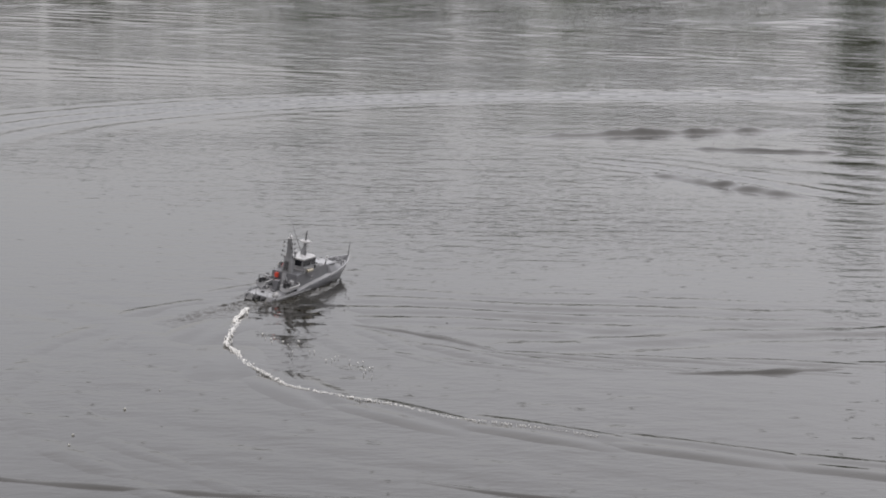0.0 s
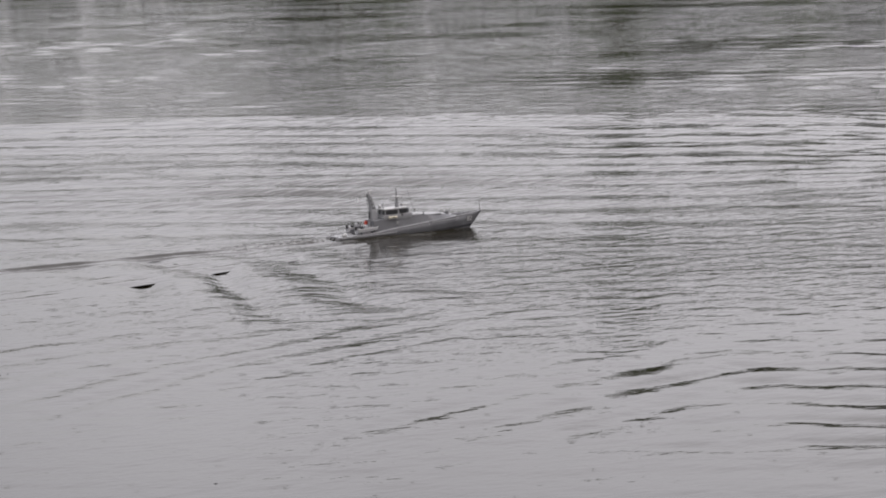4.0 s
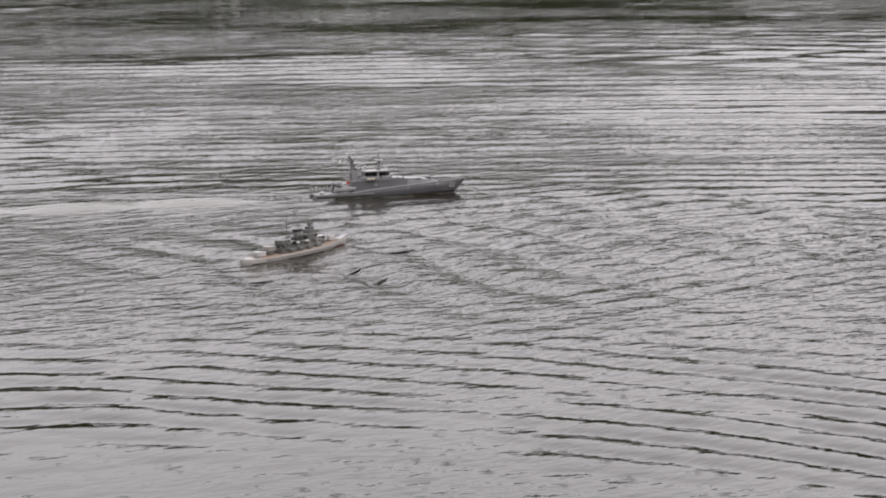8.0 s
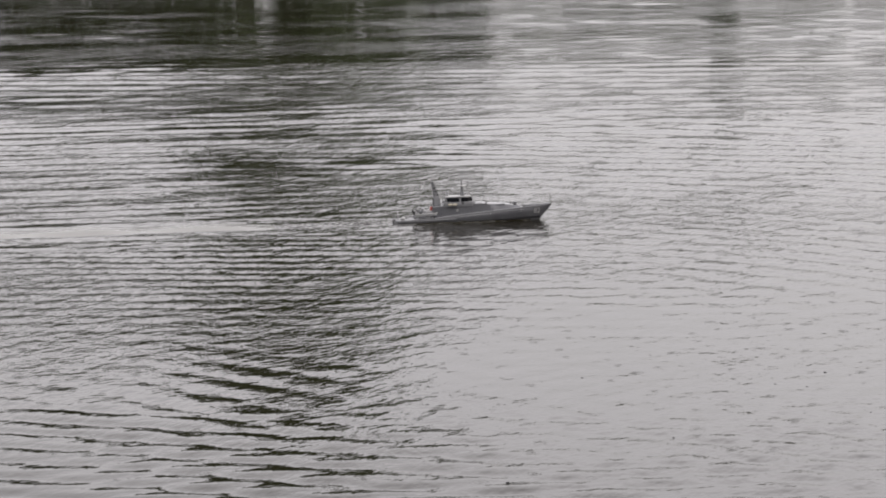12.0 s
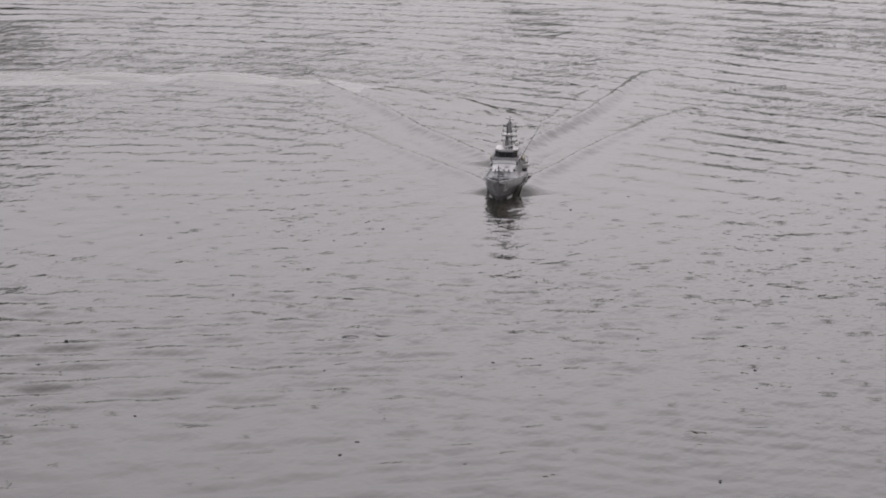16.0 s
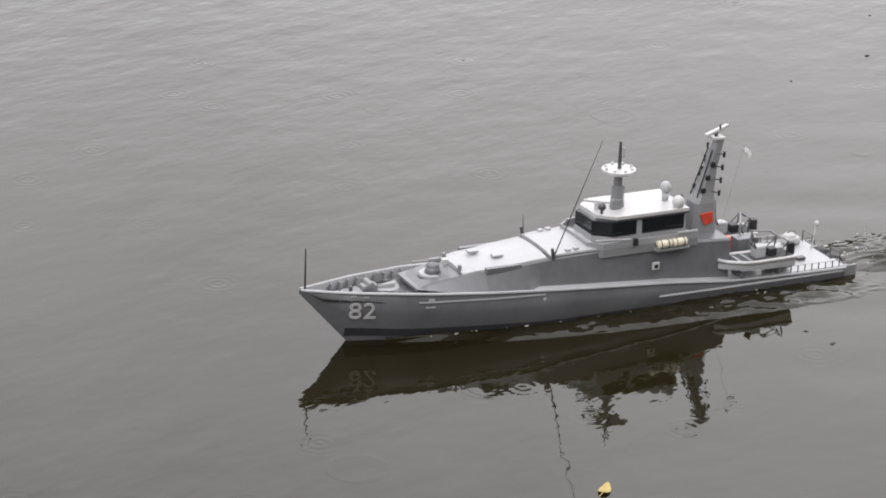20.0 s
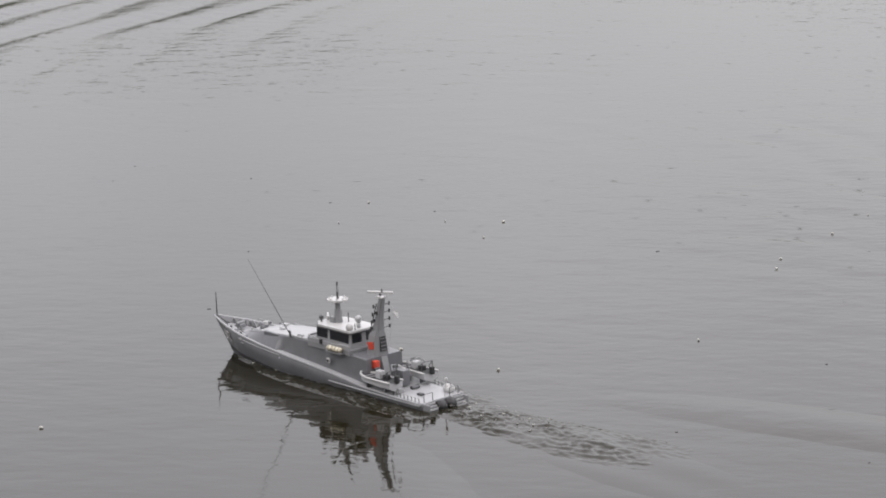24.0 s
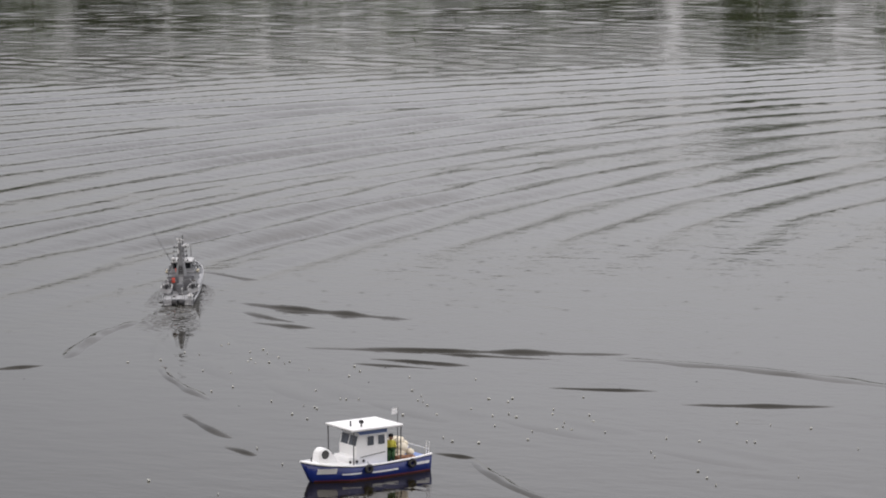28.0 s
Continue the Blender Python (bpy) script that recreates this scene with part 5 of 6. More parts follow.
# ---- wakes, foam and rain on the water ----
PATROL_ROWS = [
    (0.0, 0.551, 14.536, 64.3, 0.52, 9.52),
    (1.0, 2.008, 16.253, 22.0, 0.81, 3.82),
    (1.5, 2.983, 16.589, 8.6, 1.03, 2.19),
    (2.0, 3.988, 16.681, -3.2, 1.34, 2.54),
    (3.0, 6.016, 16.836, 3.7, 1.49, 0.24),
    (4.0, 7.961, 16.964, 2.3, 1.31, -0.01),
    (4.5, 8.931, 16.907, -6.2, 0.64, -0.53),
    (5.0, 9.892, 16.669, -19.6, 0.28, -0.22),
    (5.5, 10.793, 16.237, -30.5, 0.12, -0.09),
    (6.0, 11.632, 15.679, -35.8, 0.06, -0.02),
    (6.5, 12.451, 15.085, -34.8, 0.05, 0.02),
    (7.0, 13.292, 14.517, -29.4, 0.09, 0.08),
    (8.0, 15.014, 13.302, -35.5, 0.50, 0.07),
    (9.0, 16.421, 11.635, -54.7, 0.62, 0.23),
    (10.0, 17.318, 9.821, -63.5, 0.60, 0.49),
    (11.0, 18.115, 7.980, -68.6, 0.82, 0.38),
    (12.0, 18.977, 6.012, -66.8, 0.74, 0.23),
    (13.0, 18.942, 4.087, -114.2, 0.09, 0.72),
    (13.2, 18.736, 3.746, -122.2, -0.34, 0.89),
    (13.5, 18.389, 3.273, -132.1, -0.22, 0.75),
    (14.0, 17.674, 2.643, -147.2, -0.09, 0.30),
    (14.5, 16.819, 2.225, -160.8, -0.03, 0.07),
    (15.0, 15.887, 1.995, -170.5, 0.00, -0.09),
    (15.5, 14.918, 1.887, -174.9, 0.04, -0.33),
    (16.0, 13.902, 1.832, -176.2, -0.10, -0.84),
    (17.0, 11.469, 1.758, -175.9, -0.15, -1.45),
    (18.0, 8.875, 1.780, -182.1, 0.90, 1.26),
    (18.5, 7.775, 1.839, -186.9, 0.79, -0.14),
    (19.0, 6.609, 1.837, -194.9, 0.39, -1.45),
    (19.5, 5.289, 2.166, -201.2, 0.93, -1.67),
    (20.0, 4.137, 2.614, -208.8, 0.82, 0.39),
    (20.5, 3.178, 3.176, -216.9, 0.07, -0.85),
    (21.0, 2.416, 3.903, -223.0, 0.55, -1.26),
    (21.5, 1.721, 4.641, -227.4, 0.65, -4.26),
    (22.0, 1.011, 5.357, -226.6, -0.06, -0.78),
    (22.5, 0.286, 6.182, -224.5, 0.04, -2.31),
    (23.0, -0.407, 6.909, -227.0, 0.55, -1.67),
    (23.5, -1.105, 7.606, -225.4, 0.72, -1.79),
    (24.0, -1.854, 8.246, -219.0, 0.70, -2.28),
    (24.5, -2.699, 8.800, -209.0, 0.49, -3.05),
    (25.0, -3.74, 9.55, -202.2, 0.4, -0.9),
    (25.5, -4.76, 10.04, -203.0, 0.5, -1.2),
    (26.0, -5.55, 10.24, -210.5, 0.4, -1.5),
    (26.3, -5.99, 10.41, -216.0, 0.6, -1.6),
    (26.5, -6.29, 10.55, -219.7, 0.7, -1.5),
    (27.0, -6.95, 11.05, -226.5, 0.2, -0.3),
    (27.5, -7.58, 11.87, -234.5, 0.0, -0.6),
    (28.0, -8.05, 12.68, -241.5, 0.0, -1.0),
]
M_FROTH = material("froth", (0.42, 0.42, 0.38), 0.5, grain=150, vary=0.3, bump=0.8)
M_FOAM = material("foam", (0.72, 0.72, 0.70), 0.7, grain=150, vary=0.15, bump=0.8)
WAVE_ROWS = []


def patrol_at(t):
    ts = [r[0] for r in PATROL_ROWS]
    if t < 0:
        # the turn before the start
        tp = (-5.0, -3.0, -2.2, -1.5, -0.9, -0.45, 0.0)
        return (lerp(t, tp, (5.6, 2.1, 1.0, 0.35, 0.10, 0.20, 0.55)), lerp(t, tp, (8.0, 9.85, 10.65, 11.4, 12.5, 13.5, 14.5)), lerp(t, tp, (152, 148, 140, 118, 92, 74, 64)))
    return tuple(lerp(t, ts, [r[k] for r in PATROL_ROWS]) for k in (1, 2, 3))


def ridge_mesh(name, length, crests, mat, wobble=0.0, sag=0.0, seed=None):
    """A low smooth swell: crests are (offset, half width, height) across it; its rims dip just under the water."""
    lo = min(o - w for o, w, h in crests) - 0.03 - abs(sag)
    hi = max(o + w for o, w, h in crests) + 0.03 + abs(sag)
    nu, nv = (20, 22) if seed is None else (40, 20)
    bm = B()
    rows = []
    for i in range(nu):
        u = -1 + 2 * i / (nu - 1)
        row = []
        for j in range(nv):
            v = lo + (hi - lo) * j / (nv - 1)
            z = -0.0045
            shift = wobble * math.sin(3.1 * u + 1.0) + sag * (u * u - 0.35)
            for o, w, h in crests:
                if seed is not None:
                    # broken in places, thicker in others
                    shift = sag * (u * u - 0.35) + 0.35 * w * noise.noise(Vector((1.6 * u * length, seed, 0)))
                    k = noise.noise(Vector((2.4 * u * length, seed, 4.0)))
                    w, h = w * (1 + 0.5 * noise.noise(Vector((2 * u * length, seed, 8.0)))), h * (1.0 + 0.8 * k)
                s = (v - o - shift) / w
                if abs(s) < 1:
                    z += (h + 0.0045) * math.cos(s * math.pi / 2) ** 2 * (1 - u * u) ** (1.5 if seed is None else 0.8)
            row.append((u * length / 2, v, z))
        rows.append(row)
    loft(bm, rows, closed=False)
    me = bpy.data.meshes.new(name)
    bm.to_mesh(me)
    bm.free()
    for p in me.polygons:
        p.use_smooth = True
    me.materials.append(mat)
    return me


LOW_L = ridge_mesh("wake_crest", 1.35, ((0.0, 0.15, 0.007), (-0.26, 0.12, 0.004)), M_WATER, 0.02)
FAINT = ridge_mesh("wake_trail", 1.25, ((-0.13, 0.13, 0.0016), (0.0, 0.16, 0.0012), (0.13, 0.13, 0.0016)), M_SLICK, 0.0)
NEAR_L = ridge_mesh("wake_crest", 2.6, ((0.0, 0.30, 0.010),), M_WATER, 0.04)
NEAR_R = ridge_mesh("wake_crest", 2.6, ((0.0, 0.30, 0.010),), M_WATER, -0.04)
LOW_R = ridge_mesh("wake_crest", 1.35, ((0.0, 0.15, 0.007), (0.26, 0.12, 0.004)), M_WATER, -0.02)
WASH = ridge_mesh("wake_trail", 1.25, ((-0.13, 0.15, 0.020), (0.0, 0.18, 0.022), (0.13, 0.15, 0.020)), M_WASH, 0.0)
WIDE = ridge_mesh("wake_trail", 2.2, ((-0.34, 0.30, 0.016), (0.0, 0.36, 0.018), (0.34, 0.30, 0.016)), M_WASH, 0.0)
TRACK = ridge_mesh("wake_trail", 1.3, ((0.0, 0.06, 0.016), (-0.16, 0.05, 0.008)), M_SLICK, 0.0, 0.0, 3.0)
TRAIL = ridge_mesh("wake_trail", 1.25, ((-0.11, 0.12, 0.008), (0.0, 0.16, 0.006), (0.11, 0.12, 0.008)), M_SLICK, 0.0)


def wave_piece(name, me, label, born, life, pos, turn, drift, slow=1.0):
    """A piece of swell that rises when the boat has passed, drifts off and sinks again."""
    ob = tagged(new(name, me), label, "wave", group="waves in the wake of the boats")
    deep = -0.12
    def at(t, z):
        d = max(0.0, t - born) ** slow
        return Matrix.Translation((pos[0] + drift[0] * d, pos[1] + drift[1] * d, z)) @ Matrix.Rotation(radians(turn), 4, 'Z')
    keys = [(0.0, at(0.0, deep))] if born > 0.05 else []
    if born > 0.25:
        keys.append((born - 0.15, at(born, deep)))
    start = max(0.0, born + 0.05)
    for k in range(5):
        t = start + (born + life - start) * k / 4
        if start <= t <= 28.0 and (not keys or t > keys[-1][0] + 0.04):
            keys.append((t, at(t, 0.0)))
    if born + life + 1.0 < 28.0:
        keys.append((born + life + 0.9, at(born + life + 0.9, deep)))
    if keys[-1][0] < 27.95:
        keys.append((28.0, Matrix.Translation((0, 0, 0)) @ keys[-1][1]))
    if keys[0][0] > 0.0:
        keys.insert(0, (0.0, keys[0][1]))
    WAVE_ROWS.append((ob, keys))
    return ob


def wakes():
    t = -4.6
    while t < 27.9:
        x, y, h = patrol_at(t)
        hr = radians(h)
        bow = (x + 0.42 * math.cos(hr), y + 0.42 * math.sin(hr))
        if t > -4:
            for sgn, me in (() if 13.8 < t < 20.2 else ((1, NEAR_L), (-1, NEAR_R)) if 18 < t < 23.5 else () if t > 23.5 else ((1, LOW_L), (-1, LOW_R))):
                n = hr + sgn * radians(70)
                back = hr + math.pi - sgn * radians(20)
                start = (bow[0] + 0.6 * math.cos(back), bow[1] + 0.6 * math.sin(back))
                wave_piece("wake_crest", me, "smooth dark crest of a boat's wake", t, 3.2 if t < 13.8 else 4.6, start, h - sgn * 20, (0.70 * math.cos(n), 0.70 * math.sin(n)))
        stern = (x - 0.62 * math.cos(hr), y - 0.62 * math.sin(hr))
        if not 17 < t < 20.2:
            wave_piece("wake_trail", TRACK if 0.5 < t <= 4.6 else WASH if 4 < t < 13.8 else FAINT if t > 19 else TRAIL, "smooth slick of water behind a boat", t + 0.25, 7.0 if t > 0 else 1.2 - t, stern, h, (0, 0))
        if 5 < t < 12.5:
            wave_piece("wake_trail", WIDE, "smooth slick of water behind a boat", t + 1.7, 3.4, stern, h, (0, 0))
        t += 0.42
    t = 6.4
    while t < 9.0:
        row = [lerp(t, [r[0] for r in OLD_ROWS], [r[k] for r in OLD_ROWS]) for k in (1, 2, 3)]
        hr = radians(row[2])
        for sgn, me in ((1, LOW_L), (-1, LOW_R)):
            n = hr + sgn * radians(70)
            wave_piece("wake_crest", me, "smooth dark crest of a boat's wake", t, 1.8, (row[0] + 0.45 * math.cos(hr), row[1] + 0.45 * math.sin(hr)), row[2] - sgn * 20, (0.36 * math.cos(n), 0.36 * math.sin(n)))
        t += 0.7


wakes()


# Single crests of the first and the last turn: time, two ends, half width, height, sag, drift, from when to when they stand.
FIRST_TURN = [(2.0, (2.05, 12.92), (2.95, 13.06), 0.07, 0.014, 0.10, (0.0, 0.60), -1.0, 3.2), (2.0, (2.95, 12.06), (4.05, 12.56), 0.06, 0.015, 0.08, (-0.2, 0.40), -1.0, 3.6), (2.0, (4.00, 11.22), (5.30, 12.20), 0.06, 0.011, 0.10, (-0.2, 0.30), -1.0, 3.8),
    (2.0, (5.20, 12.10), (6.40, 13.22), 0.06, 0.010, 0.06, (-0.2, 0.30), -1.0, 3.8), (1.2, (1.00, 13.70), (1.70, 12.70), 0.06, 0.012, -0.12, (0.2, 0.4), -1.0, 2.6)]
# the first three are steep ridges standing in for dark ruffled patches
FIRST_TURN_REST = [(1.2, (3.00, 24.70), (5.80, 25.90), 0.20, 0.050, 0.05, (0.0, 0.0), -1.0, 2.6), (0.8, (3.55, 21.05), (4.40, 19.25), 0.16, 0.040, 0.10, (0.0, -0.2), -1.0, 2.4), (1.2, (4.30, 23.60), (5.60, 23.20), 0.14, 0.030, 0.05, (0.0, 0.0), -1.0, 2.6),
    (0.2, (-1.20, 9.60), (0.60, 9.00), 0.07, 0.010, 0.10, (-0.1, -0.4), -1.0, 1.6), (0.2, (0.70, 9.35), (2.10, 8.60), 0.06, 0.010, 0.06, (-0.1, -0.4), -1.0, 1.6)]
CRESTS_EARLY = [(25.0, (-2.60, 9.68), (-2.00, 9.46), 0.05, 0.010, 0.03, (0.0, 0.2), 24.2, 25.5), (25.0, (-2.95, 9.22), (-2.20, 8.55), 0.05, 0.010, -0.05, (0.05, -0.3), 24.4, 25.5), (25.0, (-3.45, 9.97), (-2.70, 9.75), 0.09, 0.007, 0.04, (-0.2, 0.3), 24.6, 25.6)]
CRESTS_MIDDLE = [(26.0, (-4.15, 10.17), (-2.70, 10.44), 0.050, 0.014, 0.04, (0.0, 0.30), 25.3, 26.9), (26.0, (-5.35, 10.47), (-4.25, 10.14), 0.08, 0.009, -0.05, (-0.4, 0.3), 25.5, 26.5), (26.0, (-4.50, 9.50), (-3.64, 8.72), 0.045, 0.012, 0.06, (0.02, -0.35), 25.5, 27.4),
    (26.0, (-3.74, 9.03), (-3.26, 8.61), 0.04, 0.011, 0.02, (0.0, -0.2), 25.4, 26.6), (26.0, (-2.93, 8.55), (-2.75, 8.46), 0.03, 0.008, 0.0, (0.0, -0.2), 25.4, 26.5), (26.0, (-2.64, 8.22), (-2.33, 7.85), 0.04, 0.013, 0.02, (0.0, -0.3), 25.3, 26.7)]
CRESTS_LATE = [(27.0, (-6.40, 10.97), (-4.95, 11.42), 0.050, 0.015, 0.03, (0.05, 0.40), 26.5, 27.5), (27.0, (-5.98, 10.88), (-5.45, 10.90), 0.035, 0.010, 0.0, (0.0, 0.2), 26.5, 27.6), (27.0, (-4.02, 10.41), (-3.40, 10.64), 0.04, 0.011, 0.02, (-0.3, 0.1), 26.4, 27.6),
    (27.0, (-4.90, 11.24), (-3.40, 10.98), 0.11, 0.010, -0.06, (0.0, 0.3), 26.3, 28.0), (27.0, (-7.16, 11.64), (-6.74, 11.59), 0.045, 0.010, 0.02, (0.2, 0.5), 26.8, 27.3), (27.0, (-6.70, 10.52), (-6.02, 9.87), 0.045, 0.012, 0.04, (-0.1, -0.3), 26.6, 27.5),
    (27.0, (-4.66, 9.17), (-4.46, 9.14), 0.03, 0.008, 0.0, (0.0, -0.2), 26.5, 27.4)]
CRESTS_END = [(28.0, (-7.54, 12.37), (-6.40, 12.20), 0.055, 0.018, 0.06, (0.15, 0.45), 27.3, 28.0), (28.0, (-7.32, 12.09), (-6.88, 11.88), 0.04, 0.012, 0.02, (0.1, 0.2), 27.3, 28.0), (28.0, (-5.98, 10.85), (-5.53, 10.88), 0.03, 0.007, 0.0, (0.0, 0.1), 27.2, 28.0),
    (28.0, (-5.90, 11.26), (-5.15, 11.34), 0.035, 0.007, 0.02, (0.0, 0.1), 27.3, 28.0), (28.0, (-4.90, 10.61), (-4.38, 10.75), 0.03, 0.007, 0.01, (0.0, 0.1), 27.2, 28.0)]
CRESTS_END_REST = [(28.0, (-7.31, 10.42), (-7.67, 11.52), 0.06, 0.018, -0.05, (-0.3, -0.3), 27.4, 28.0), (28.0, (-5.98, 9.39), (-5.53, 9.01), 0.04, 0.013, 0.02, (-0.24, -0.3), 26.4, 28.0), (28.0, (-5.46, 8.86), (-5.25, 8.74), 0.035, 0.011, 0.0, (-0.2, -0.25), 27.0, 28.0),
    (28.0, (-7.41, 9.98), (-7.24, 10.19), 0.035, 0.009, 0.0, (-0.2, -0.2), 27.5, 28.0), (28.0, (-8.42, 13.44), (-7.93, 13.26), 0.05, 0.011, 0.03, (0.3, 0.4), 27.7, 28.0)]
CRESTS = FIRST_TURN + FIRST_TURN_REST + CRESTS_EARLY + CRESTS_MIDDLE + CRESTS_LATE + CRESTS_END + CRESTS_END_REST


def crests():
    for t, a, b, w, h, sag, drift, born, gone in CRESTS:
        along = math.hypot(b[0] - a[0], b[1] - a[1])
        me = ridge_mesh("wake_crest", along * 1.12, ((0.0, w, h),), M_SLICK, 0.0, sag, along * t + a[0])
        back = t - born
        start = ((a[0] + b[0]) / 2 - drift[0] * back, (a[1] + b[1]) / 2 - drift[1] * back)
        wave_piece("wake_crest", me, "smooth dark crest of a boat's wake", born, gone - born, start, math.degrees(math.atan2(b[1] - a[1], b[0] - a[0])), drift)


crests()


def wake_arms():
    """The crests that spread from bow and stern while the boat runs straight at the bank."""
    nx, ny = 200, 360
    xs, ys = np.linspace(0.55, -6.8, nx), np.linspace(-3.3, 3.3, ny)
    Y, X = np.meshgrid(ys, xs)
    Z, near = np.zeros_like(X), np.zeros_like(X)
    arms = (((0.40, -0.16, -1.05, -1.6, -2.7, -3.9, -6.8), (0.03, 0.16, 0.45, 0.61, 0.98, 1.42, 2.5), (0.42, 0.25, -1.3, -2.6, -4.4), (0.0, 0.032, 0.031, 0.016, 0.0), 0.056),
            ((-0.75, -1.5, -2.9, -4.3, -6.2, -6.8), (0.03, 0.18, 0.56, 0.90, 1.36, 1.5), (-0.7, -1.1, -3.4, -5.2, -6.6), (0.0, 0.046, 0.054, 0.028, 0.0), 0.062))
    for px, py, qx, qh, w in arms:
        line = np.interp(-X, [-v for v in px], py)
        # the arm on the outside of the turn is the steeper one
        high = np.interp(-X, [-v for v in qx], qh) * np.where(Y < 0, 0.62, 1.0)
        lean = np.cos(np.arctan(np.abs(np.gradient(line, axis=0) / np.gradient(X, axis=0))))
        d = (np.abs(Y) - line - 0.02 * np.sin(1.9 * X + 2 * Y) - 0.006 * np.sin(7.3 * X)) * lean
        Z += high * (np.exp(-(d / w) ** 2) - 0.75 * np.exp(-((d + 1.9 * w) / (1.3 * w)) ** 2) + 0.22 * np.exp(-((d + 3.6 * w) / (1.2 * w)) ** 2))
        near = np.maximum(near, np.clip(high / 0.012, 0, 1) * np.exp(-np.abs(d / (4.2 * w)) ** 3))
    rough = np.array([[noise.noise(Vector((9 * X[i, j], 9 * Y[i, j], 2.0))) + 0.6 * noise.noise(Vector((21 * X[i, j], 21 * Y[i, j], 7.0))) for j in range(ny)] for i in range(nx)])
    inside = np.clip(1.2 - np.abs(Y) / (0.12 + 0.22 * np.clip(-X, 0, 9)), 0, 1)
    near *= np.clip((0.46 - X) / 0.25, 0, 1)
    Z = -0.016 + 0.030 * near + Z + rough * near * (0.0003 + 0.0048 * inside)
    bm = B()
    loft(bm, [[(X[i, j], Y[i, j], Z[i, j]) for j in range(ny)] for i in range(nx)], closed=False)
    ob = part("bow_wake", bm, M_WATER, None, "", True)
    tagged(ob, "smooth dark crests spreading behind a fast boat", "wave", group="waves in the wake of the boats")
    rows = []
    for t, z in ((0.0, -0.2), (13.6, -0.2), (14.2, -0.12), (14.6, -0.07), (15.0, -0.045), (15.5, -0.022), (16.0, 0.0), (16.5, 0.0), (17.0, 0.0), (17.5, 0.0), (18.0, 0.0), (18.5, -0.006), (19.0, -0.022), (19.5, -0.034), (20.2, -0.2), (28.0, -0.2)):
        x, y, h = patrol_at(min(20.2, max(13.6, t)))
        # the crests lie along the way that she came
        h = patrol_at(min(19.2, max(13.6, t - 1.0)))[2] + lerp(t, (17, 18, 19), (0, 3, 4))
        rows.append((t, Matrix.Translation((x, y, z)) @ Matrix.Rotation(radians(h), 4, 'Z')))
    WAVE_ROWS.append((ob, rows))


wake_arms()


def lump(bm, c, s, rng):
    m = Matrix.Translation(c) @ Matrix.Rotation(rng.uniform(0, 6.28), 4, 'Z') @ Matrix.Diagonal((s[0], s[1], s[2], 1))
    r = bmesh.ops.create_icosphere(bm, subdivisions=1, radius=1.0, matrix=m)
    for v in r["verts"]:
        v.co += Vector((rng.uniform(-1, 1) * s[0], rng.uniform(-1, 1) * s[1], rng.uniform(-1, 1) * s[2])) * 0.22


def foam_lines():
    """The white line that the boat churns up in her turn: each stretch dissolves after some seconds."""
    rng = random.Random(5)
    for k in range(11):
        t0 = -2.6 + 0.4 * k
        bm = B()
        for i in range(170):
            t = t0 + 0.4 * rng.random()
            x, y, h = patrol_at(t)
            hr = radians(h)
            side = rng.gauss(0, 0.008) + 0.025 * math.sin(9 * t) * math.sin(4 * t)
            back = lerp(t, (-0.9, -0.35, 0.0), (0.0, 0.25, 0.62))
            p = (x - back * math.cos(hr) - side * math.sin(hr), y - back * math.sin(hr) + side * math.cos(hr), 0.008)
            s = rng.uniform(0.0015, 0.0050 if t < -0.2 else 0.0042) * (1 - 0.30 * abs(t))
            lump(bm, p, (s * 1.6, s, 0.005 + s * 0.2), rng)
        if k == 4:
            for i in range(26):
                u = rng.random() ** 1.4
                p = (0.30 + 0.55 * u + rng.gauss(0, 0.05), 12.75 - 1.1 * u + rng.gauss(0, 0.10), 0.008)
                s = rng.uniform(0.0012, 0.0034)
                lump(bm, p, (s * 1.8, s, 0.005), rng)
        if k == 6:
            for i in range(26):
                s = rng.uniform(0.004, 0.012)
                lump(bm, (0.79 + rng.gauss(0, 0.03), 14.98 + rng.gauss(0, 0.07), 0.010), (s * 1.3, s, s * 0.8), rng)
        ob = part("foam_line", bm, M_FOAM, None, "", True)
        tagged(ob, "thin white line of foam on the water", "foam", kind="stuff")
        up, low = Matrix(), Matrix.Translation((0, 0, -0.05))
        born, gone = t0 + 0.3, max(0.22, t0 + 1.9)
        rows = [(0.0, up)] if born <= 0.1 else [(0.0, low), (max(0.05, born - 0.1), low), (born + 0.1, up)]
        WAVE_ROWS.append((ob, rows + [(gone, up), (gone + 0.5, low), (28.0, low)]))


foam_lines()


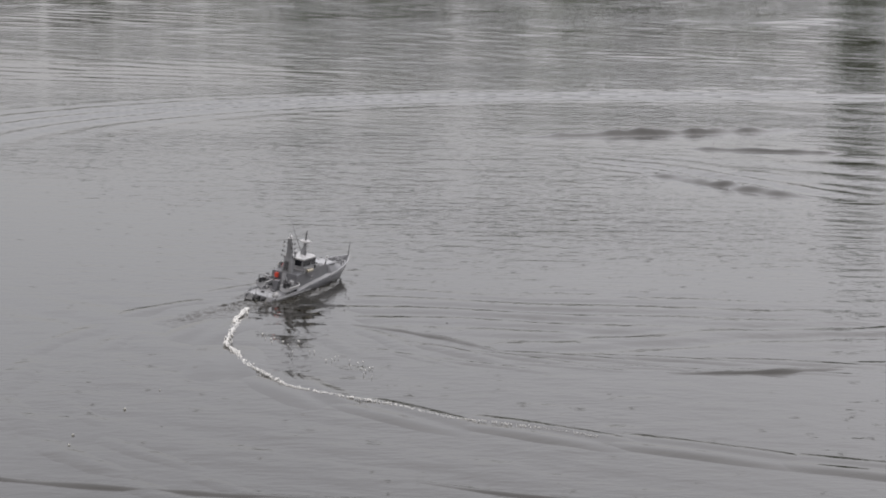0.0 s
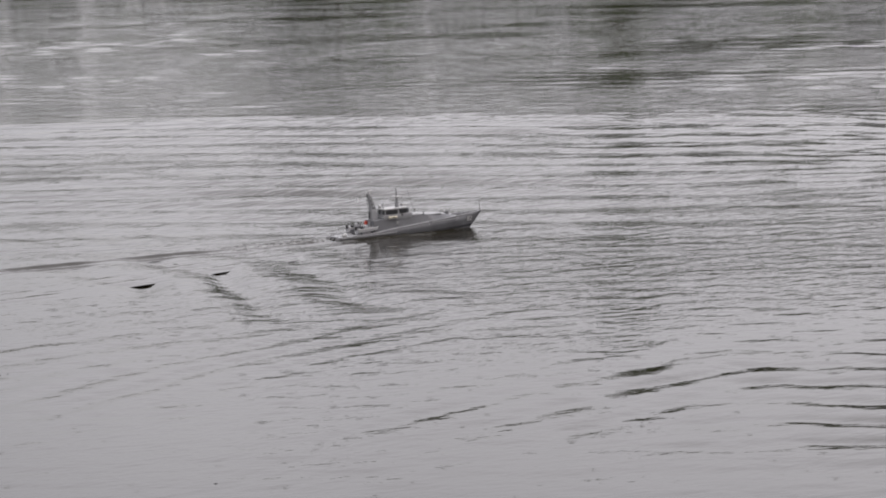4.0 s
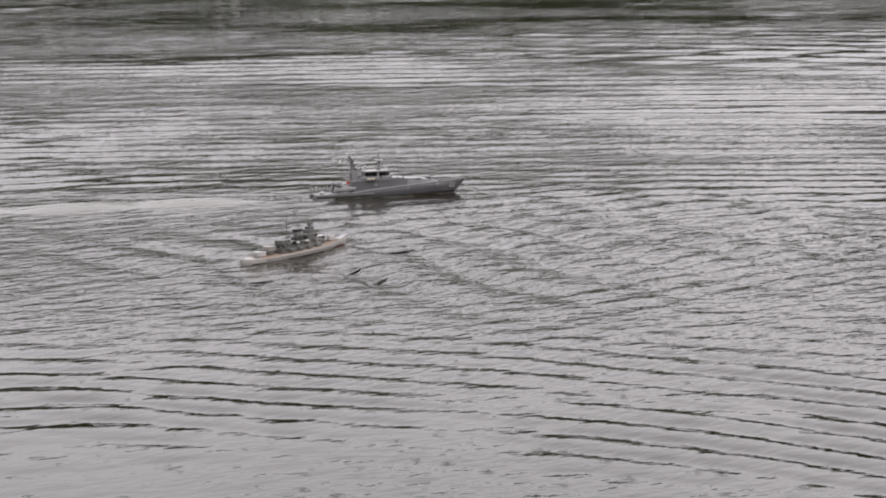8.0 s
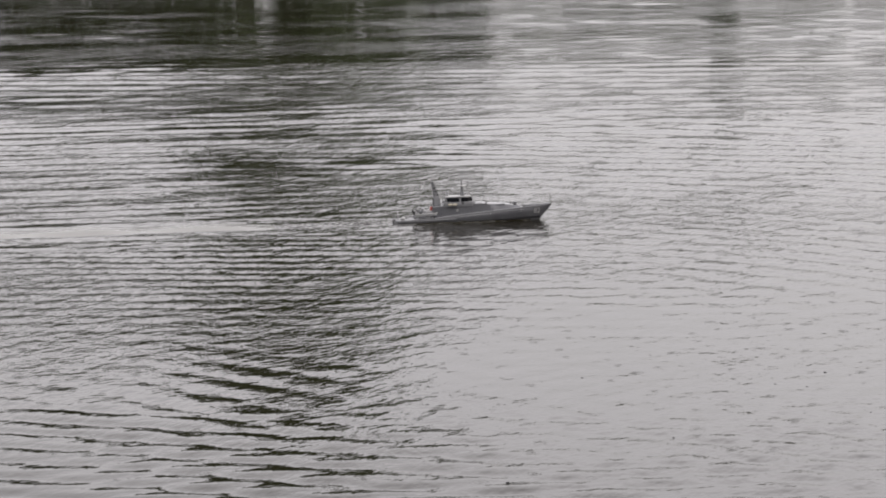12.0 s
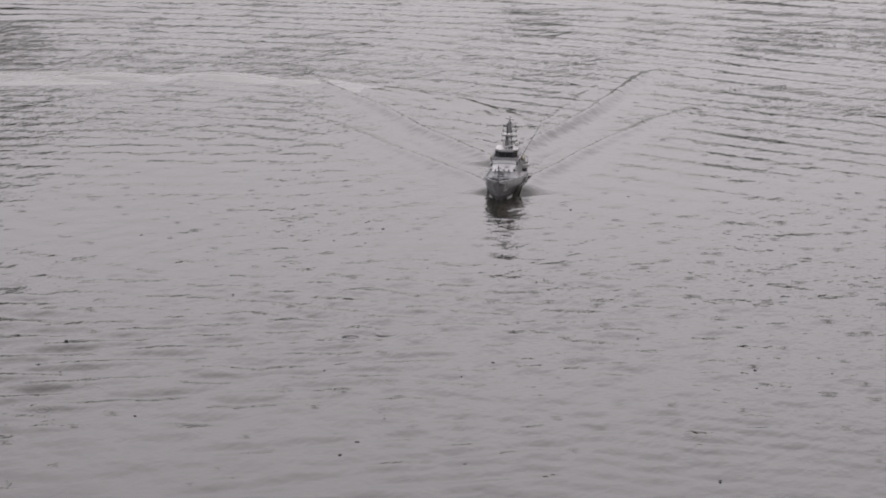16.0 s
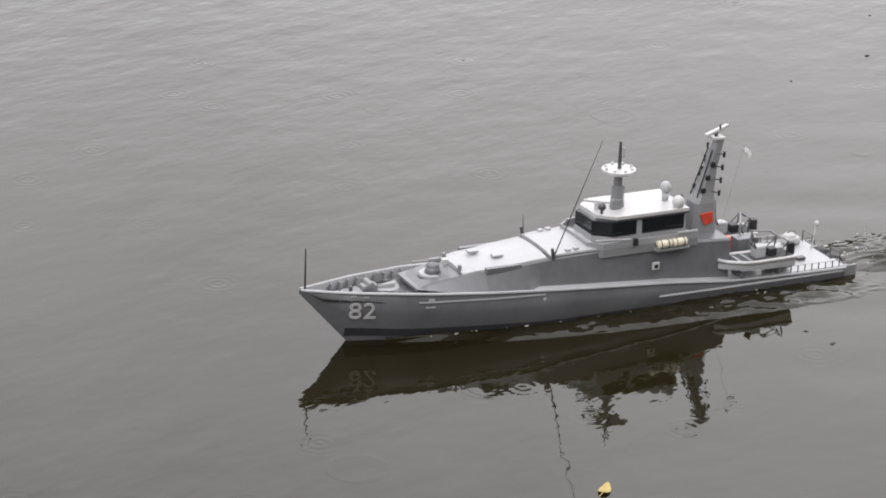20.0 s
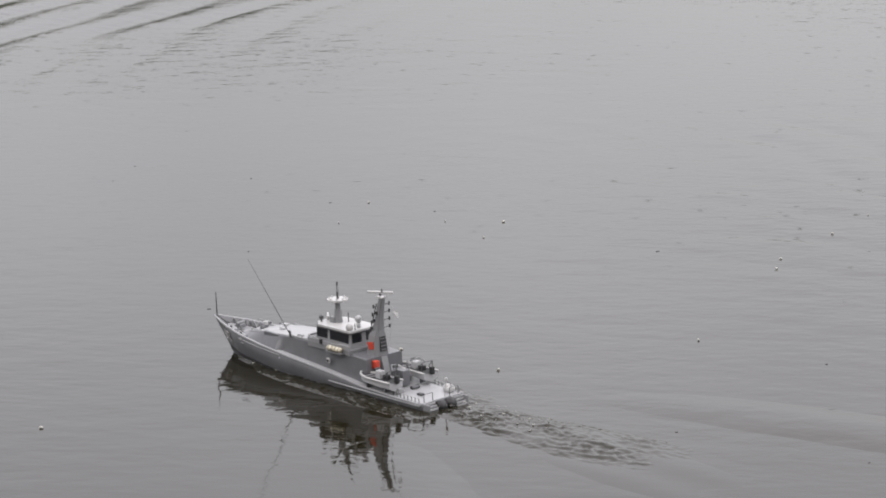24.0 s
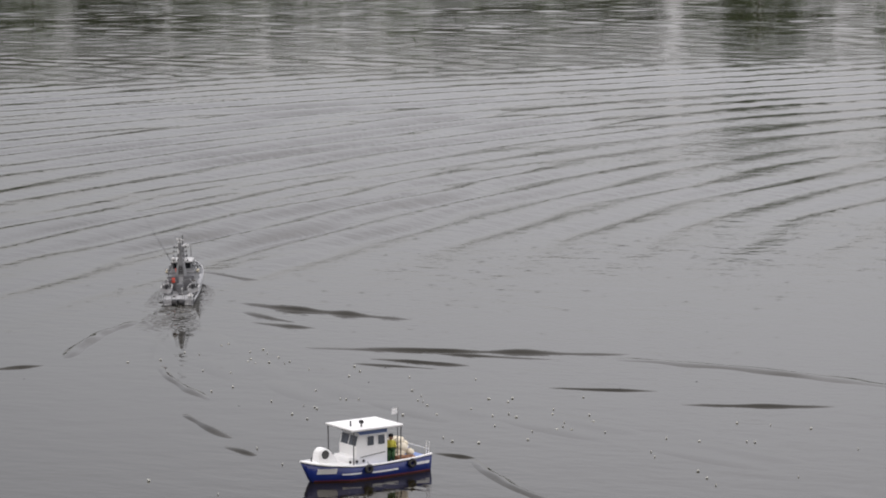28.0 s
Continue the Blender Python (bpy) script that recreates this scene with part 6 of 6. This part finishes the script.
def churn(name, root, x0, x1, mid, wide, high, cell, seed, nx=60, ny=22):
    """A patch of choppy water: its height is broken noise, and its rim lies under the surface."""
    rows = []
    for i in range(nx):
        u = i / (nx - 1)
        x = x0 + (x1 - x0) * u
        c, w = mid(u), wide(u)
        row = []
        for j in range(ny):
            v = -1 + 2 * j / (ny - 1)
            y = c + w * v
            soft = (1 - v * v) * min(1, 8 * u, 2.5 * (1 - u))
            wx, wy = x + 0.03 * noise.noise(Vector((9 * x, 14 * y, seed))), y + 0.03 * noise.noise(Vector((9 * x, 14 * y, seed + 3)))
            k = noise.noise(Vector((0.30 * wx / cell, 0.8 * wy / cell, seed))) + 0.55 * noise.noise(Vector((0.8 * wx / cell, 2.1 * wy / cell, seed + 5)))
            k *= 0.35 + 1.1 * max(0.0, min(1.0, 0.5 + 1.6 * noise.noise(Vector((4 * x, 9 * y, seed + 8))))) * (1 - 0.45 * u)
            row.append((x, y, -0.006 + soft ** 0.7 * (0.016 + high * k)))
        rows.append(row)
    return part(name, loft(B(), rows, closed=False), M_CHURN, root, "", True)


def bow_wave_piece():
    """Churned water along the hull and behind the stern, which goes with the boat."""
    rng = random.Random(8)
    root = thing("bow_wave", "grey churned water and froth along the hull", "wave")
    def edge_at(x):
        return lerp(x, (-0.575, 0.0, 0.25, 0.42, 0.5), (0.074, 0.084, 0.060, 0.030, 0.004))
    for sgn in (1, -1):
        rows = []
        for i in range(26):
            u = i / 25
            x = 0.42 - 0.75 * u
            edge = edge_at(x)
            out = edge + 0.012 + 0.07 * u ** 0.8
            h = 0.007 * math.exp(-((u - 0.16) / 0.16) ** 2) + 0.005 * (1 + math.sin(17 * u)) * 0.5 * (0.3 + u)
            rows.append([(x, sgn * (edge - 0.02), 0.004 + h * 0.5), (x, sgn * (edge + 0.006), 0.003 + h), (x, sgn * (edge * 0.5 + out * 0.5), 0.002 + h * 0.6), (x, sgn * (out - 0.01), 0.0008 + h * 0.2), (x, sgn * (out + 0.02), -0.006)])
        part("side_wave", loft(B(), rows, closed=False), M_CHURN, root, "", True)
        churn("side_chop", root, 0.30, -0.75, lambda u: sgn * (edge_at(0.30 - 1.05 * u) + 0.02 + 0.04 * u), lambda u: 0.036 + 0.055 * u, 0.0075, 0.017, 3 + sgn, 190, 36)
        bm = B()
        for k in range(34):
            u = rng.random()
            x = 0.34 - 0.85 * u
            s = 0.0008 + 0.0026 * rng.random() ** 3
            lump(bm, (x, sgn * (edge_at(x) + 0.006 + abs(rng.gauss(0, 0.012)) * (0.5 + u)), 0.009 - 0.004 * u), (s * 2.2, s, s * 0.5), rng)
        ob = part("bow_froth", bm, M_FROTH, root, "white froth along the hull", True)
        ob["kind"] = "stuff"
    churn("stern_chop", root, -0.56, -1.65, lambda u: 0.0, lambda u: 0.095 + 0.15 * u, 0.009, 0.019, 9.0, 190, 60)
    bm = B()
    for k in range(90):
        u = rng.random() ** 1.4
        s = 0.0006 + 0.0026 * rng.random() ** 4
        lump(bm, (-0.59 - 0.45 * u, rng.gauss(0, 0.040 + 0.01 * u), 0.012), (s * 2.0, s * 1.2, s * 0.4), rng)
    ob = part("stern_froth", bm, M_FROTH, root, "white froth behind the stern", True)
    ob["kind"] = "stuff"
    return root


bow_wave = bow_wave_piece()


def track_bubbles():
    """Bubbles that the screws leave in the last turn."""
    rng = random.Random(12)
    for k in range(6):
        t0 = 23.4 + 0.65 * k
        bm = B()
        for i in range(22):
            x, y, h = patrol_at(t0 + 0.65 * rng.random())
            hr = radians(h)
            back, side, s = 0.65, rng.gauss(-0.10, 0.30), rng.uniform(0.002, 0.0065)
            lump(bm, (x - back * math.cos(hr) - side * math.sin(hr), y - back * math.sin(hr) + side * math.cos(hr), 0.003), (s * 1.3, s, 0.004), rng)
        ob = part("bubbles", bm, M_FROTH, None, "", True)
        tagged(ob, "pale bubbles drifting in the boat's track", "foam", kind="stuff")
        low = Matrix.Translation((0, 0, -0.05))
        WAVE_ROWS.append((ob, [(0.0, low), (t0 + 0.6, low), (t0 + 0.75, Matrix()), (28.0, Matrix())]))


track_bubbles()


def rain():
    """Rings and pits where raindrops strike, near the bank."""
    rng = random.Random(21)
    me_list = []
    for R in (0.022, 0.034, 0.050):
        bm = B()
        rings = []
        for i in range(29):
            a = 2 * math.pi * i / 28
            rings.append([((R + d) * math.cos(a), (R + d) * math.sin(a), z) for d, z in ((-0.018, -0.0016), (-0.010, 0.0001), (-0.005, 0.0009), (0.0, 0.0001), (0.005, 0.0011), (0.010, 0.0001), (0.018, -0.0016))])
        loft(bm, rings, closed=False)
        bmesh.ops.remove_doubles(bm, verts=bm.verts, dist=1e-6)
        me = bpy.data.meshes.new("rain_ring")
        bm.to_mesh(me)
        bm.free()
        for p in me.polygons:
            p.use_smooth = True
        me.materials.append(M_SLICK)
        me_list.append(me)
    for k in range(280):
        t = rng.uniform(15.6, 27.8)
        pan = lerp(t, [r[0] for r in CAMERA_ROWS], [r[1] for r in CAMERA_ROWS])
        tilt = lerp(t, [r[0] for r in CAMERA_ROWS], [r[2] for r in CAMERA_ROWS])
        a, e = radians(pan + rng.uniform(-9, 9)), radians(tilt + rng.uniform(-2.5, 5))
        d = EYE[2] / math.tan(e)
        if d > 12:
            continue
        ob = tagged(new("rain_ring", me_list[k % 3]), "small ring where a raindrop fell", "ripple", group="rain rings on the water")
        p = (d * math.sin(a), d * math.cos(a))
        low, up = Matrix.Translation((*p, -0.05)), Matrix.Translation((*p, -0.0006))
        rows = [(0.0, low), (t - 0.1, low), (t, up), (min(27.9, t + 0.6), up)]
        if t + 0.75 < 28:
            rows += [(t + 0.75, low)]
        rows += [(28.0, rows[-1][1])]
        WAVE_ROWS.append((ob, rows))
    # dark lumps stand in for rain pits as well as floating bits
    bm = B()
    for k in range(170):
        a, d = radians(rng.uniform(-38, 92) if k % 2 else rng.uniform(62, 94)), rng.uniform(4.2, 14)
        s = rng.uniform(0.0025, 0.006)
        lump(bm, (d * math.sin(a), d * math.cos(a), 0.0), (s * 1.7, s, 0.002), rng)
    tagged(part("rain_pits_and_bits", bm, M_TYRE, None, "", True), "dark specks for rain pits and floating bits", "debris", kind="stuff")
    bm = B()
    for k in range(30):
        a, d = radians(rng.uniform(-36, 0)), rng.uniform(7.5, 12)
        s = rng.uniform(0.002, 0.006)
        lump(bm, (d * math.sin(a), d * math.cos(a), 0.003), (s * 1.4, s, 0.005), rng)
    tagged(part("bubbles", bm, M_FROTH, None, "", True), "pale bubbles floating on the water", "foam", kind="stuff")


rain()


def leaf(x, y, turn):
    """A fallen leaf lying on the water."""
    bm = B()
    edge = [(math.cos(a) * 0.020, math.sin(a) * 0.010 * (1 - 0.4 * math.cos(a)), 0.002 + 0.002 * math.cos(2 * a)) for a in (2 * math.pi * k / 14 for k in range(14))]
    loft(bm, [edge, [(px, py, pz + 0.0012) for px, py, pz in edge]])
    rod(bm, (-0.020, 0, 0.003), (-0.034, 0.002, 0.003), 0.0009)
    ob = part("leaf", bm, M_LEAF_FALLEN, None)
    tagged(ob, "yellow fallen leaf floating on the water", "leaf", group="fallen leaves on the water")
    ob.matrix_basis = Matrix.Translation((x, y, 0.001)) @ Matrix.Rotation(radians(turn), 4, 'Z')


M_LEAF_FALLEN = material("fallen_leaf", (0.36, 0.27, 0.08), 0.6, grain=90, vary=0.25)
leaf(3.48, 2.12, 20)


# ---- trees on the far bank, seen mirrored in the water, and some added unseen ----
M_LEAF = material("leaves", (0.052, 0.072, 0.030), 0.7, grain=2.0, vary=0.45, bump=0.2, spread=0.3)
M_BARK = material("bark", (0.06, 0.048, 0.036), 0.9, grain=8, vary=0.3, bump=0.6)


def tree_shape(seed, tall, wide, base, leaves):
    """One tree, 10 m high: a tapered trunk with limbs, and a crown of small leafy clumps with gaps."""
    rng = random.Random(seed)
    root = thing("tree", "leafy green tree on the bank of the pond", "tree", group="trees round the pond")
    bm = B()
    rod(bm, (0, 0, -0.3), (0.1, 0, tall * 0.55), 0.16, 0.10, 8)
    rod(bm, (0.1, 0, tall * 0.55), (0, 0.1, tall * 0.9), 0.10, 0.03, 6)
    tips = []
    for k in range(14):
        z = tall * rng.uniform(base, 0.85)
        a = rng.uniform(0, 6.28)
        span = wide * (1 - ((z / tall - 0.45) / 0.62) ** 2) * rng.uniform(0.55, 0.95)
        tip = (span * math.cos(a), span * math.sin(a), z + rng.uniform(0.3, 1.2))
        rod(bm, (0.05, 0, z - 0.6), tip, 0.09, 0.03, 5)
        tips.append(tip)
    part("trunk", bm, M_BARK, root)
    verts, faces = [], []
    for k in range(leaves):
        tip = tips[k % len(tips)]
        u = rng.random()
        c = Vector((tip[0] * u, tip[1] * u, tip[2] * u + (1 - u) * (tip[2] + rng.uniform(0, tall * 0.2)))) + Vector((rng.gauss(0, wide * 0.16), rng.gauss(0, wide * 0.16), rng.gauss(0, tall * 0.055)))
        c.z = min(max(c.z, tall * base * 0.75), tall * rng.uniform(0.93, 1.0))
        m = Euler((rng.uniform(0, 6), rng.uniform(0, 6), rng.uniform(0, 6))).to_matrix()
        s = rng.uniform(0.33, 0.65)
        i = len(verts)
        for p in ((-1, -0.6, 0), (0.2, -0.9, 0.2), (1, 0.1, 0), (0.1, 0.9, -0.2), (0, 0, 0.5)):
            verts.append(c + m @ (Vector(p) * s))
        faces += [(i, i + 1, i + 4), (i + 1, i + 2, i + 4), (i + 2, i + 3, i + 4), (i + 3, i, i + 4)]
    me = bpy.data.meshes.new("crown")
    me.from_pydata(verts, [], faces)
    me.materials.append(M_LEAF)
    crown = new("crown", me)
    crown.parent = root
    return root


SHAPES = [tree_shape(1, 10, 3.8, 0.05, 1080), tree_shape(2, 10, 4.6, 0.04, 1220), tree_shape(3, 10, 2.8, 0.04, 880), tree_shape(4, 10, 1.3, 0.03, 640)]


def shore_at(az):
    """The far bank's distance from the camera in a direction."""
    d = Vector((math.sin(radians(az)), math.cos(radians(az)), 0))
    return d, shore_radius(az) + 6


def plant(az, high, shape, back=3.0):
    d, r = shore_at(az)
    r += back
    s = (r * math.tan(radians(high)) + 2.0) / 10.0
    p = d * r
    m = Matrix.Translation((p.x, p.y, 0.3)) @ Matrix.Rotation(az * 3.7, 4, 'Z') @ Matrix.Scale(s, 4)
    return m, shape


def trees():
    rng = random.Random(9)
    todo = []
    # tall ones whose mirror images stand out
    for az, high, shape in ((14.0, 4.3, 3), (23.8, 4.8, 2), (29.7, 6.0, 3), (33.5, 4.2, 0), (36.0, 4.2, 1), (38.5, 4.0, 0), (51.0, 5.0, 3), (50.0, 4.0, 0), (52.0, 3.6, 1),
                            (66.4, 6.5, 3), (67.6, 8.6, 3), (68.6, 9.2, 3), (69.6, 7.8, 3), (70.6, 5.2, 3), (64.8, 4.8, 2), (-20.2, 3.0, 2), (77.8, 3.6, 3), (83.2, 3.4, 2), (88.0, 3.8, 2)):
        todo.append(plant(az, high, shape))
    az = -50.0
    while az < 112:
        low = 72.5 < az < 76.5 or -17.5 < az < -12
        # tall ones beyond -39.5 degrees are added out of view to darken wave faces
        todo.append(plant(az, rng.uniform(5.5, 8.0) if az < -39.5 else rng.uniform(1.8, 2.6) if low else rng.uniform(1.2, 1.8) if az < 2 else rng.uniform(1.6, 2.8) if az > 72 else rng.uniform(1.4, 2.5) if az < 22 else rng.uniform(2.4, 4.2) if az < 40 else rng.uniform(3.8, 5.8), rng.randrange(3), rng.uniform(2, 14)))
        az += rng.uniform(0.5, 1.1)
    # unseen trees added behind the viewer, to keep skylight off the near hull
    for k in range(9):
        a, r = radians(126 + 10.5 * k), 8.0 + 1.6 * (k % 3)
        todo.append((Matrix.Translation((r * math.sin(a), r * math.cos(a), 0.3)) @ Matrix.Rotation(k * 2.1, 4, 'Z') @ Matrix.Scale(0.85 + 0.12 * (k % 2), 4), k % 3))
    used = set()
    for m, shape in todo:
        if shape in used:
            ob = copy_thing(SHAPES[shape], Matrix())
        else:
            ob = SHAPES[shape]
            used.add(shape)
        ob.matrix_basis = m


trees()


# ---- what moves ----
def on_water(x, y, heading, trim=0.0, heel=0.0, z=0.0):
    return Matrix.Translation((x, y, z)) @ Matrix.Rotation(radians(heading), 4, 'Z') @ Matrix.Rotation(radians(heel), 4, 'X') @ Matrix.Rotation(-radians(trim), 4, 'Y')


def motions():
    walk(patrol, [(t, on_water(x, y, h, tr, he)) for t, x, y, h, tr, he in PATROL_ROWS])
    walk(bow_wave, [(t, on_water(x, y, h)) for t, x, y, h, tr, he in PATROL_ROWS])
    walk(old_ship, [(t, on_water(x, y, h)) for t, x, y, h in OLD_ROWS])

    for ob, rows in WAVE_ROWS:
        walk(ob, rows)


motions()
